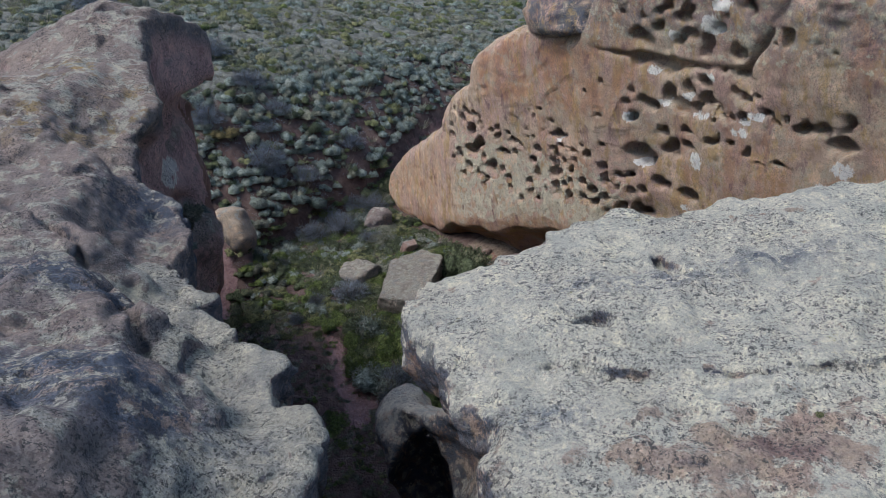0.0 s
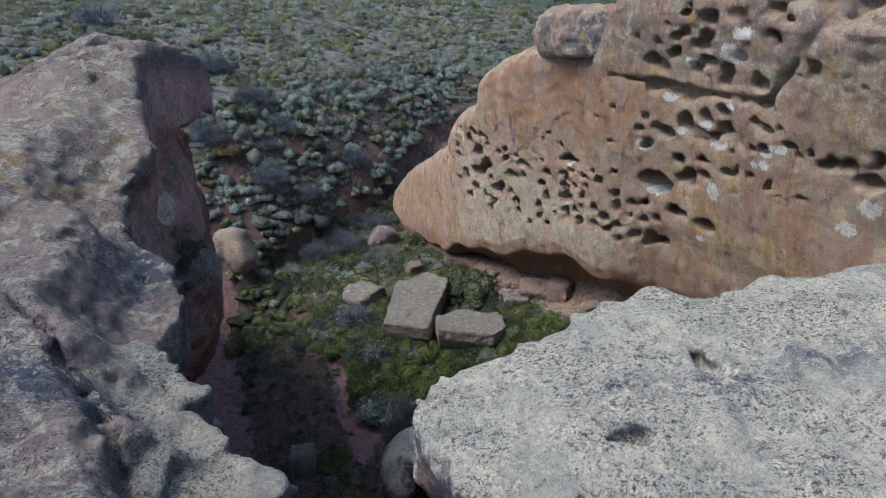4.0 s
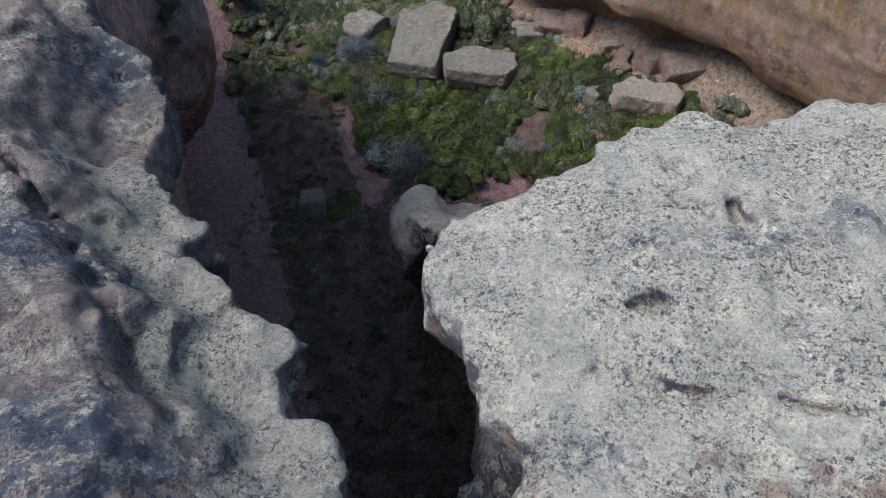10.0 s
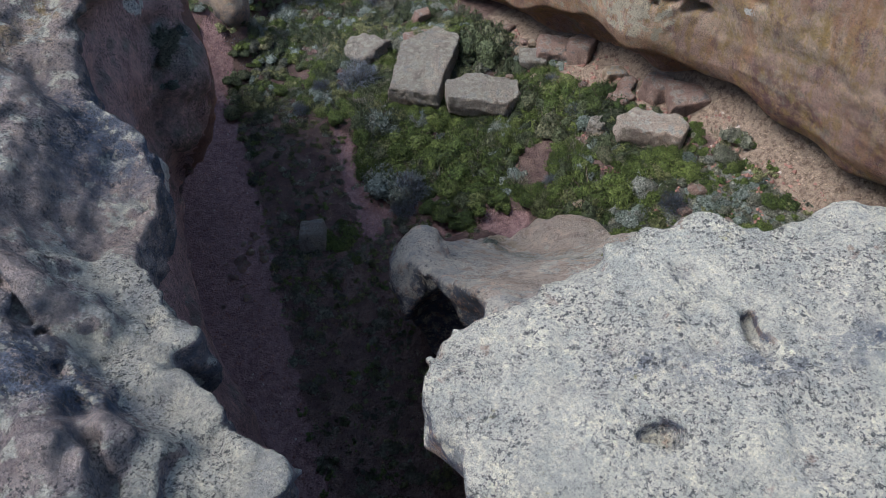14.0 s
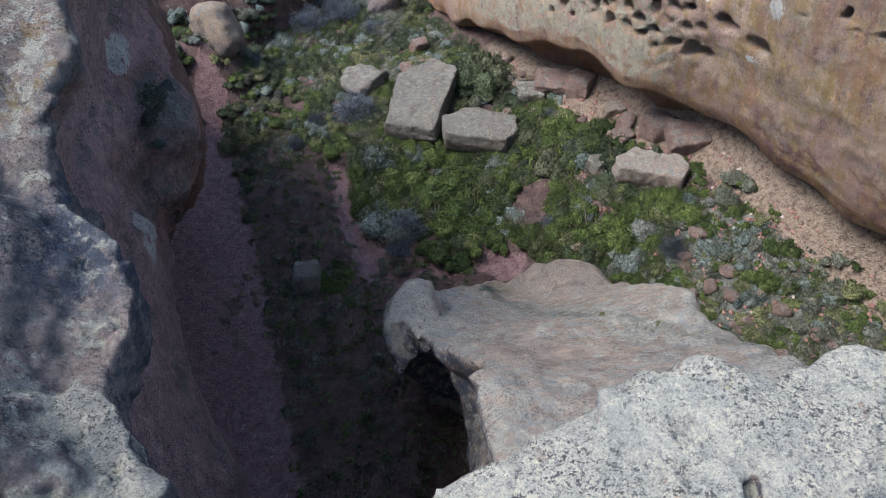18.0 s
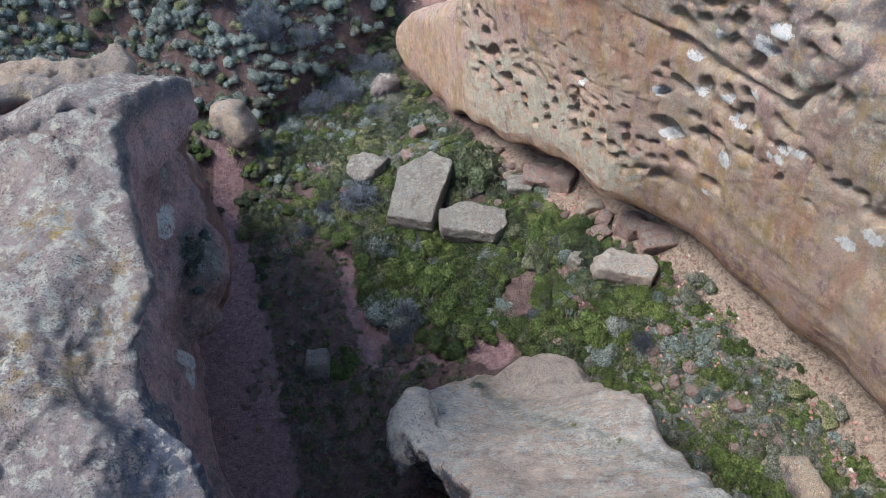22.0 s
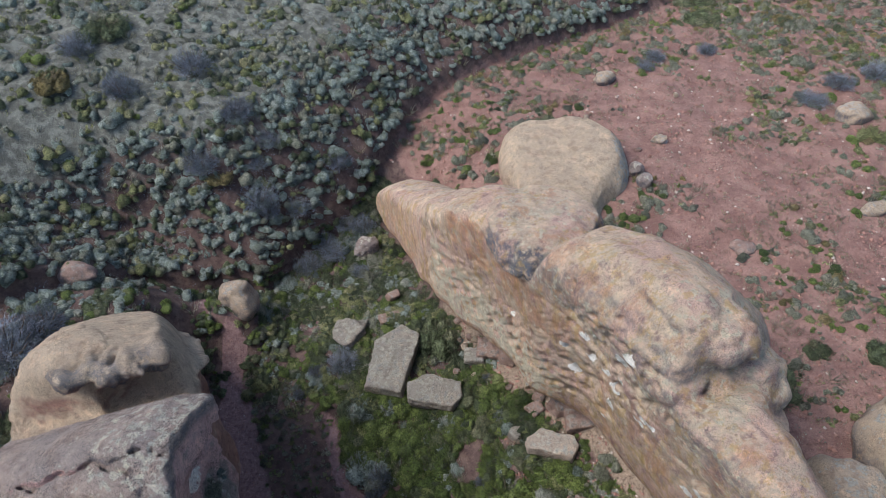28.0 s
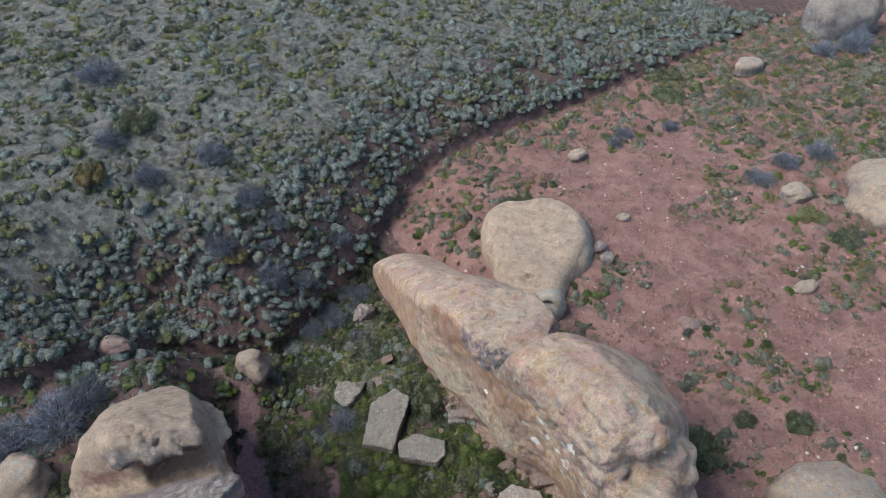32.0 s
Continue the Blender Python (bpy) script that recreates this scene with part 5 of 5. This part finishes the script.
x, y = scatter(900, 17, 42, 38, 62, lambda x, y: on_plain(x, y) * 0.8)
mixed(x, y, {"blue": 3, "dark": 3, "sage": 3, "yellow": 1}, (0.5, 1.2), "on the far end of the plain", "far_plain_cover")
# dry grass between the shrubs of the terrace
x, y = scatter(11000, -32, 26, 24, 52, lambda x, y: step(from_foot(x, y), 3.0, 4.5) * (0.3 + 0.6 * thick(x, y, 1.6, 133)))
mixed(x, y, {"straw": 5, "gold": 3, "tuft": 3}, (0.3, 0.6), "between the shrubs of the terrace", "terrace_grass")
# standing shrubs that catch the eye
for look_name, x, y, size, tall, where in (
        ("blue", -17.8, 37.5, 3.0, 0.9, "on the terrace"), ("dark", -15.0, 34.0, 2.3, 0.9, "on the terrace"), ("blue", -15.6, 32.4, 2.2, 0.9, "on the terrace"), ("ochre", -16.0, 30.3, 1.7, 0.9, "on the terrace"),
        ("blue", -13.2, 30.4, 2.3, 1.0, "on the terrace"), ("blue", -9.6, 28.0, 2.2, 0.9, "on the terrace"), ("ochre", -8.9, 27.8, 1.2, 0.8, "on the terrace"), ("yellow", -2.5, 34.0, 1.3, 1.1, "at the foot of the bank"),
        ("blue", -7.3, 27.6, 2.4, 0.9, "on the bank"), ("blue", -13.9, 18.4, 3.6, 0.8, "behind the outcrop"), ("blue", -13.2, 19.6, 2.6, 0.8, "behind the outcrop"), ("blue", -15.6, 17.2, 3.2, 0.9, "behind the outcrop"), ("dark", -12.6, 15.6, 1.2, 0.9, "behind the outcrop"),
        ("blue", -5.3, 26.2, 1.9, 0.9, "in the upper gully"), ("blue", -4.2, 26.9, 1.8, 1.0, "in the upper gully"), ("grey", -3.3, 27.4, 1.5, 1.0, "in the upper gully"), ("blue", -3.0, 28.3, 1.6, 1.0, "in the upper gully"),
        ("blue", -3.1, 21.0, 1.9, 0.7, "beside the slab"), ("dark", 0.75, 21.8, 2.0, 1.0, "behind the slab"), ("dark", 1.5, 20.9, 1.3, 1.0, "behind the slab"), ("dark", 2.2, 19.2, 1.4, 1.0, "by the slabs"), ("green", 2.9, 18.9, 1.5, 1.0, "by the slabs"), ("dark", 3.6, 18.6, 1.3, 1.0, "by the slabs"),
        ("green", 0.0, 15.5, 1.4, 0.8, "above the ramp"), ("blue", -1.4, 15.6, 1.0, 0.8, "in the washed gully"), ("green", -3.0, 14.8, 1.1, 0.8, "beside a grey stone"), ("grey", 4.0, 14.4, 1.1, 0.9, "on the slope"), ("blue", 5.0, 14.6, 1.0, 0.9, "on the slope"),
        ("green", 4.4, 13.4, 1.1, 0.8, "on the slope"), ("green", 6.6, 11.5, 1.4, 0.8, "on the slope"), ("green", 7.2, 10.8, 1.3, 0.8, "on the slope"), ("dark", 11.6, 17.4, 2.0, 0.8, "below the cliff end"),
        ("blue", -4.15, 30.2, 1.9, 0.9, "in the upper gully"), ("blue", -5.7, 27.9, 1.7, 0.9, "in the upper gully"), ("blue", -6.9, 27.4, 1.5, 0.9, "in the upper gully"), ("blue", -4.7, 27.4, 1.7, 0.9, "in the upper gully"), ("blue", -3.8, 28.4, 1.6, 0.9, "in the upper gully"),
        ("grey", -6.2, 25.3, 1.3, 0.9, "in the upper gully"), ("blue", -2.9, 25.9, 1.3, 0.9, "in the upper gully"), ("blue", -8.4, 30.4, 2.2, 0.8, "on the bank"), ("blue", -7.1, 29.7, 1.8, 0.8, "on the bank"), ("blue", -7.4, 28.7, 1.4, 0.8, "on the bank"), ("blue", -10.6, 32.4, 2.4, 0.9, "on the bank"),
        ("blue", 28.4, 49.6, 2.6, 0.9, "before a large rock"), ("blue", 30.6, 50.0, 3.2, 1.0, "before a large rock"), ("blue", 31.5, 51.0, 3.0, 1.1, "before a large rock"), ("dark", 16.3, 44.0, 2.2, 0.8, "at the foot of the bank"), ("dark", 21.0, 43.2, 1.3, 0.8, "on the plain"), ("blue", 12.4, 39.4, 1.6, 0.8, "on the plain"),
        ("blue", 15.4, 40.1, 1.6, 0.8, "on the plain"), ("dark", 5.5, 33.0, 1.6, 0.7, "beside the dome"), ("yellow", 20.8, 31.2, 1.5, 0.8, "beside a low outcrop"), ("dark", 22.0, 29.6, 2.0, 0.5, "beside a low outcrop"), ("blue", 23.4, 37.1, 2.4, 0.7, "on the plain"), ("blue", 19.2, 34.6, 2.2, 0.5, "on the plain"),
        ("dark", 15.7, 18.6, 1.3, 0.9, "on the plain"), ("dark", 13.6, 18.8, 1.0, 0.9, "on the plain"), ("blue", 21.0, 36.0, 2.2, 0.7, "on the plain"), ("blue", 11.7, 38.4, 1.4, 0.9, "on the plain"), ("dark", 16.4, 46.6, 2.4, 0.7, "at the foot of the bank"), ("ochre", 20.9, 43.6, 1.4, 0.7, "on the plain")):
    plant(look_name, x, y, size, tall, where, "standing shrubs")


def rock_top(shape, x, y, z):
    """Height of the first rock met below a point."""
    zs = np.linspace(z, z - 3, 301).astype(np.float32)
    xs, ys = np.full(301, x, np.float32), np.full(301, y, np.float32)
    inside = (shape(xs, ys, zs) + shape.rough(xs, ys, zs)) < 0
    return float(zs[int(np.argmax(inside))]) if inside.any() else z


# the dark cushion in the pale rock's pit stands in for a nest
for look_name, shape, x, y, z, size, where in (
        ("yellow", RIGHT, 0.72, 5.02, 9.5, 0.12, "in a crack of the pale rock"), ("yellow", RIGHT, 1.55, 3.95, 9.5, 0.13, "in a crack of the pale rock"), ("dark", RIGHT, 1.12, 4.5, 9.5, 0.26, "standing in for a nest in a pit of the pale rock"),
        ("yellow", RIGHT, 1.5, 3.2, 9.5, 0.10, "beside a pink hollow"), ("yellow", RIGHT, 2.2, 3.35, 9.5, 0.12, "beside a pink hollow"), ("yellow", LEFT, -1.6, 3.95, 9.5, 0.11, "on the grey ledge"), ("yellow", LEFT, -1.45, 4.25, 9.5, 0.09, "on the grey ledge"),
        ("grey", NECK, 0.66, 13.1, 4, 0.42, "in a pock of the tan ramp"), ("sage", LEFT, -4.95, 12.85, 7.0, 0.7, "hanging on the shaded red flank"), ("grey", LEFT, -4.9, 13.2, 6.7, 0.45, "hanging on the shaded red flank"),
        ("sage", LEFT, -4.85, 12.45, 6.7, 0.55, "hanging on the shaded red flank"), ("grey", LEFT, -4.85, 12.2, 6.2, 0.45, "hanging on the shaded red flank"), ("yellow", NECK, 2.6, 11.0, 6, 0.16, "in the groove of the ramp"), ("yellow", NECK, 3.3, 10.3, 6, 0.2, "in the groove of the ramp")):
    plant(look_name, x, y, size, 0.8, where, "tufts on the rocks", rock_top(shape, x, y, z))

# ---- stones ----------------------------------------------------


def boulder_mesh(name, rx, ry, rz, seed, angular=0.3, fine=4):
    """A rounded or broken block, resting with its base at z = 0."""
    bm = bmesh.new()
    bmesh.ops.create_icosphere(bm, subdivisions=fine, radius=1)
    p = np.array([v.co for v in bm.verts], np.float32)
    r = np.random.default_rng(seed)
    for _ in range(7):
        nrm = r.normal(size=3)
        nrm /= np.linalg.norm(nrm)
        cut = r.uniform(0.55, 0.85)
        over = np.maximum(p @ nrm - cut, 0)
        p = p - np.outer(over * min(1, angular * 2.2), nrm)
    lump = 0.16 * grain(*(p.T * 1.1), 0.8, seed) + 0.07 * grain(*p.T, 0.3, seed + 1) + 0.03 * grain(*p.T, 0.12, seed + 2)
    p = p * (1 + lump)[:, None] * (rx, ry, rz)
    p[:, 2] = np.maximum(p[:, 2], -0.55 * rz) + 0.5 * rz
    f = np.array([[v.index for v in face.verts] for face in bm.faces], np.int32)
    bm.free()
    me = make_mesh(name, p, f)
    n = normals(me)
    dress(me, 0.18 + 0.3 * n[:, 2], 0.25 * step(n[:, 2], 0.2, -0.3), 0.0, 0.15)
    return me


def rest(x, y, rx, ry):
    a = np.linspace(0, 6.28, 9)
    return float(np.mean(ground_height(x + 0.7 * rx * np.cos(a), y + 0.7 * ry * np.sin(a))))


def boulder(x, y, rx, ry, rz, turn, material, seed, label, angular=0.3, tilt=(0, 0), sink=0.0, name="boulder"):
    """A weathered block: a lump trimmed by a few flat breaks, then roughened in proportion to its size."""
    r = random.Random(seed)
    big = max(rx, ry, rz)
    cuts = []
    for k in range(9):
        a, e = radians(40 * k + r.uniform(-18, 18)), radians(r.choice((0, 10, 25, 45, 70)))
        cuts.append((math.cos(a) * math.cos(e), math.sin(a) * math.cos(e), math.sin(e), r.uniform(0.62, 0.9)))

    def dist(a, b, c):
        a, b, c = a / rx, b / ry, c / rz
        d = np.sqrt(a * a + b * b + c * c + 1e-6) - 1
        for nx, ny, nz, far in cuts:
            d = smax(d, a * nx + b * ny + c * nz - far, 0.35 - 0.4 * angular)
        return d * min(rx, ry, rz)

    def relief(a, b, c):
        q = big / 1.0
        return q * (0.06 * grain(a / q, b / q, c / q, 0.55, seed) + 0.035 * grain(a / q, b / q, c / q, 0.22, seed + 1)) + 0.02 * grain(a, b, c, 0.12, seed + 2)

    m = 1.25
    v, f = net(Shape(dist, relief), (-rx * m, -ry * m, -rz * 0.9), (rx * m, ry * m, rz * m), max(0.045, big / 14))
    v[:, 2] += 0.45 * rz
    me = make_mesh(name, v, f)
    n = normals(me)
    dress(me, 0.15 + 0.3 * n[:, 2], 0.3 * step(n[:, 2], 0.2, -0.3), 0.0, 0.15, 0, 0.5 * step(n[:, 2], 0.5, 0.0))
    me.materials.append(material)
    ob = new(name, me)
    ob.matrix_world = pose(x, y, rest(x, y, rx, ry) - sink, tilt[0], tilt[1], turn)
    return tagged(ob, label, "boulder")


boulder(-7.45, 22.95, 0.85, 0.95, 1.2, 20, TAN_ROCK, 201, "rounded tan boulder on a red earth mound", 0.2)


def block(label, material, cx, cy, top, sides, thick, turn=0, tilt=0, seed=0):
    """A flat sided block with its top about that high, or resting on the ground."""
    if top is None:
        top = rest(cx, cy, 0.4, 0.4) + 1.15 * thick
    reach = max(far for _, far in sides) + 0.5
    v, f = net(block_shape(cx, cy, top - thick, sides, thick, turn, tilt, 0.03, seed, 0.55 if reach > 1.3 else 0.35), (cx - reach, cy - reach, top - 2.6 * thick - 0.5), (cx + reach, cy + reach, top + thick * 0.6 + 0.6), 0.043)
    v -= np.array((cx, cy, top - thick), np.float32)
    me = make_mesh("boulder", v, f)
    n = normals(me)
    dress(me, 0.2 + 0.3 * n[:, 2], 0.2 * step(n[:, 2], 0.2, -0.3), 0.0, 0.1)
    me.materials.append(material)
    ob = new("boulder", me)
    ob.matrix_world = Matrix.Translation((cx, cy, top - thick))
    return tagged(ob, label, "boulder")


block("large flat grey slab tilted among green cushions", SLAB_ROCK, -0.95, 20.75, 1.85, ((190, 1.42), (105, 0.72), (30, 1.36), (322, 1.02), (278, 0.92)), 0.38, 0, 14, 1)
block("low flat grey slab beside a larger slab", SLAB_ROCK, 0.7, 19.25, 1.78, ((188, 0.62), (130, 0.95), (85, 1.0), (15, 0.6), (330, 0.8), (262, 1.1)), 0.34, 0, 8, 2)
block("pale lichened block below the cliff", RAMP_ROCK, 4.8, 16.72, 2.45, ((195, 0.42), (120, 0.85), (70, 0.85), (15, 0.5), (320, 0.72), (255, 0.88)), 0.36, 0, 8, 3)
for label, material, cx, cy, sides, thick, turn, tilt, seed in (
        ("angular fresh red block fallen from the cliff", RED_ROCK, 2.75, 21.0, ((20, 0.42), (100, 0.5), (200, 0.42), (290, 0.5)), 0.32, 15, 18, 4),
        ("dark red fallen block under the cliff", RED_ROCK, 3.5, 20.65, ((10, 0.42), (80, 0.42), (160, 0.4), (250, 0.44), (310, 0.4)), 0.36, 40, 0, 5),
        ("small brown block at the foot of the cliff", SLAB_ROCK, 2.15, 20.75, ((10, 0.35), (100, 0.42), (190, 0.33), (280, 0.42)), 0.26, 10, 10, 6),
        ("wedge shaped red block on the scree", RED_ROCK, 5.75, 17.55, ((0, 0.36), (65, 0.5), (150, 0.42), (250, 0.5)), 0.3, -20, 14, 7),
        ("rounded red block on the scree", RED_ROCK, 5.15, 18.2, ((0, 0.4), (50, 0.42), (110, 0.4), (170, 0.42), (230, 0.4), (300, 0.42)), 0.42, 0, 8, 10),
        ("small red block on the scree", RED_ROCK, 4.3, 18.2, ((0, 0.25), (80, 0.3), (170, 0.24), (260, 0.3)), 0.22, 30, 8, 11),
        ("small pinkish block on the scree", RED_ROCK, 4.5, 18.75, ((0, 0.24), (90, 0.3), (180, 0.24), (270, 0.28)), 0.2, 60, 8, 12),
        ("small flat block on the scree", TAN_ROCK, 4.25, 19.35, ((0, 0.22), (85, 0.3), (180, 0.24), (275, 0.3)), 0.18, 15, 8, 13),
        ("small pale block among green cushions", SLAB_ROCK, 3.6, 17.4, ((0, 0.26), (70, 0.3), (150, 0.25), (230, 0.3), (300, 0.3)), 0.3, 15, 8, 14),
        ("flat plank like stone behind the slab", RED_ROCK, -1.3, 23.2, ((0, 0.2), (90, 0.5), (180, 0.2), (270, 0.5)), 0.12, 20, 10, 16),
        ("upright pinkish stone behind the slab", RED_ROCK, -1.3, 24.3, ((0, 0.2), (90, 0.28), (180, 0.2), (270, 0.28)), 0.4, 30, 25, 17)):
    block(label, material, cx, cy, None, sides, thick, turn, tilt, seed)
block("grey green block beside the path", SLAB_ROCK, -3.65, 14.8, 0.5, ((20, 0.38), (110, 0.36), (200, 0.4), (290, 0.34)), 0.34, 25, -10, 8)
block("tan block in the grass beside the ramp", TAN_ROCK, 4.35, 12.7, 1.75, ((10, 0.3), (95, 0.4), (190, 0.3), (280, 0.42)), 0.3, 15, 0, 9)
boulder(-2.95, 22.5, 0.9, 0.8, 0.4, 40, SLAB_ROCK, 210, "weathered pinkish rock beside the slab", 0.3)
boulder(2.9, 14.85, 0.25, 0.22, 0.25, 0, TAN_ROCK, 213, "small pale stone at the rim of the ramp", 0.4)
boulder(7.75, 10.7, 0.42, 0.85, 0.5, 20, TAN_ROCK, 215, "long tan block on the earth slope", 0.3)
boulder(-13.4, 22.6, 1.0, 0.6, 0.55, 15, RED_ROCK, 216, "low red rock on the terrace bank", 0.3)
boulder(-14.1, 15.9, 1.5, 1.2, 0.9, 10, TAN_ROCK, 217, "low brown rock behind the outcrop", 0.2)
boulder(-2.75, 27.2, 0.75, 0.6, 0.6, 30, GREY_ROCK, 218, "dark rounded rock at the tip of the cliff", 0.2)
boulder(20.6, 33.1, 1.0, 0.75, 0.6, 10, TAN_ROCK, 219, "pale boulder beside a low outcrop", 0.3)
boulder(26.0, 33.0, 4.6, 3.2, 1.4, 20, TAN_ROCK, 220, "broad low tan outcrop at the edge of the plain", 0.2)
boulder(22.2, 47.2, 1.4, 1.0, 0.9, 10, TAN_ROCK, 221, "brown rounded boulder near the bank", 0.2)
boulder(31.2, 53.6, 3.8, 2.2, 2.6, 10, SLAB_ROCK, 222, "large dark brown rock standing by the bank", 0.25)
boulder(15.2, 14.3, 2.6, 2.2, 1.4, 10, TAN_ROCK, 223, "broad smooth tan rock on the plain", 0.15)
boulder(11.9, 13.2, 1.5, 1.5, 1.5, 10, TAN_ROCK, 224, "brown rounded rock behind the cliff end", 0.15)
boulder(9.35, 28.8, 0.5, 0.38, 0.4, 10, GREY_ROCK, 225, "grey block beside the dome", 0.5)
boulder(9.6, 28.0, 0.42, 0.4, 0.38, 50, GREY_ROCK, 226, "dark block beside the dome", 0.5)
boulder(9.3, 37.2, 0.8, 0.6, 0.45, 20, TAN_ROCK, 227, "low tan boulder on the plain", 0.2)
boulder(18.5, 26.0, 0.75, 0.4, 0.35, 15, TAN_ROCK, 228, "flat pale stone on the plain", 0.4)
boulder(10.9, 31.3, 0.5, 0.35, 0.25, 5, TAN_ROCK, 229, "flat pale stone beside shrubs", 0.5)
boulder(12.6, 23.9, 0.6, 0.4, 0.25, 5, RED_ROCK, 230, "flat reddish stone on the plain", 0.4)

# loose stones, some told apart, the rest as gravel
STONES = [boulder_mesh("stone", 0.5, 0.42, 0.34, 300 + k, 0.5, 2) for k in range(6)]
for k, me in enumerate(STONES):
    me.materials.append((RED_ROCK, TAN_ROCK, GREY_ROCK)[k % 3])


def stone(x, y, size, label, group, pick):
    ob = new("stone", STONES[pick])
    ob.matrix_world = Matrix.Translation((x, y, rest(x, y, size / 2, size / 2) - 0.02)) @ Matrix.Rotation(float(RNG.uniform(0, 6.28)), 4, "Z") @ Matrix.Diagonal((size, size, size * float(RNG.uniform(0.7, 1.2)), 1))
    tagged(ob, label, "stone", group)


for _ in range(26):
    t = RNG.normal(size=2)
    stone(-5.25 + 0.28 * t[0], 14.3 + 0.8 * t[1], float(RNG.uniform(0.10, 0.30)), "loose reddish stone lying on the path", "stones on the path", int(RNG.choice((0, 1, 3))))
x, y = scatter(900, 1, 9, 11, 24, lambda x, y: step(np.abs(cliff_uv(x, y)[1] + 0.1), 0.9, 0.4) * step(cliff_uv(x, y)[0], 5, 6.5) * 0.55)
for a, b in list(zip(x, y))[:70]:
    stone(float(a), float(b), float(RNG.uniform(0.14, 0.5)), "broken red stone on the scree", "stones of the scree", int(RNG.choice((0, 3, 0, 1))))
x, y = scatter(500, -2, 32, 15, 52, lambda x, y: on_plain(x, y) * 0.3)
for a, b in list(zip(x, y))[:80]:
    stone(float(a), float(b), float(RNG.uniform(0.14, 0.4)), "loose stone on the red plain", "stones of the plain", int(RNG.choice((0, 1, 3, 4))))


def gravel(name, x, y, size, material, label):
    """Thousands of pebbles as one object."""
    base = np.array([(1, 0, 0), (-1, 0, 0), (0, 1, 0), (0, -1, 0), (0, 0, 0.8), (0, 0, -0.5)], np.float32)
    tri = np.array([(0, 2, 4), (2, 1, 4), (1, 3, 4), (3, 0, 4), (2, 0, 5), (1, 2, 5), (3, 1, 5), (0, 3, 5)], np.int32)
    n = len(x)
    z = ground_height(x, y)
    a, s = RNG.uniform(0, 6.28, n), size
    v = base[None] * RNG.uniform(0.6, 1.3, (n, 6, 1)) * s[:, None, None]
    v = np.stack([v[..., 0] * np.cos(a)[:, None] - v[..., 1] * np.sin(a)[:, None] + x[:, None], v[..., 0] * np.sin(a)[:, None] + v[..., 1] * np.cos(a)[:, None] + y[:, None], v[..., 2] + z[:, None] + s[:, None] * 0.2], 2)
    me = make_mesh(name, v.reshape(-1, 3), (tri[None] + 6 * np.arange(n)[:, None, None]).reshape(-1, 3), smooth=False)
    me.materials.append(material)
    tagged(new(name, me), label, "gravel", kind="stuff")


def pebble_material():
    n = Nodes("mixed pebbles")
    g = n.node("ShaderNodeNewGeometry").outputs["Random Per Island"]
    return n.done(n.mix(n.mix((0.13, 0.065, 0.055), (0.30, 0.165, 0.13), g), (0.36, 0.31, 0.27), n.ramp(g, 0.86, 0.95)), 0.9)


PEBBLES = pebble_material()
x, y = scatter(13000, -2, 32, 15, 54, lambda x, y: on_plain(x, y) * 0.8)
gravel("plain_gravel", x, y, RNG.uniform(0.02, 0.07, len(x)) * RNG.choice((1, 1, 1.6), len(x)), PEBBLES, "reddish gravel strewn over the plain")
x, y = scatter(7000, -8, 1, 4, 23, lambda x, y: in_gully(x, y) * np.maximum(1 - off_path(x, y), 0.9 * step(from_gully(x, y), 0.6, 0.3)) * 0.8)
gravel("path_gravel", x, y, RNG.uniform(0.012, 0.04, len(x)), PEBBLES, "dark reddish gravel of the path")
x, y = scatter(9000, 0, 12, 9, 27, lambda x, y: step(cliff_uv(x, y)[1], -1.6, -0.2) * step(cliff_uv(x, y)[1], 2.4, 1.8) * step(cliff_uv(x, y)[0], 3, 6) * 0.9)
gravel("scree_gravel", x, y, RNG.uniform(0.02, 0.08, len(x)), PEBBLES, "broken brown scree under the cliff")
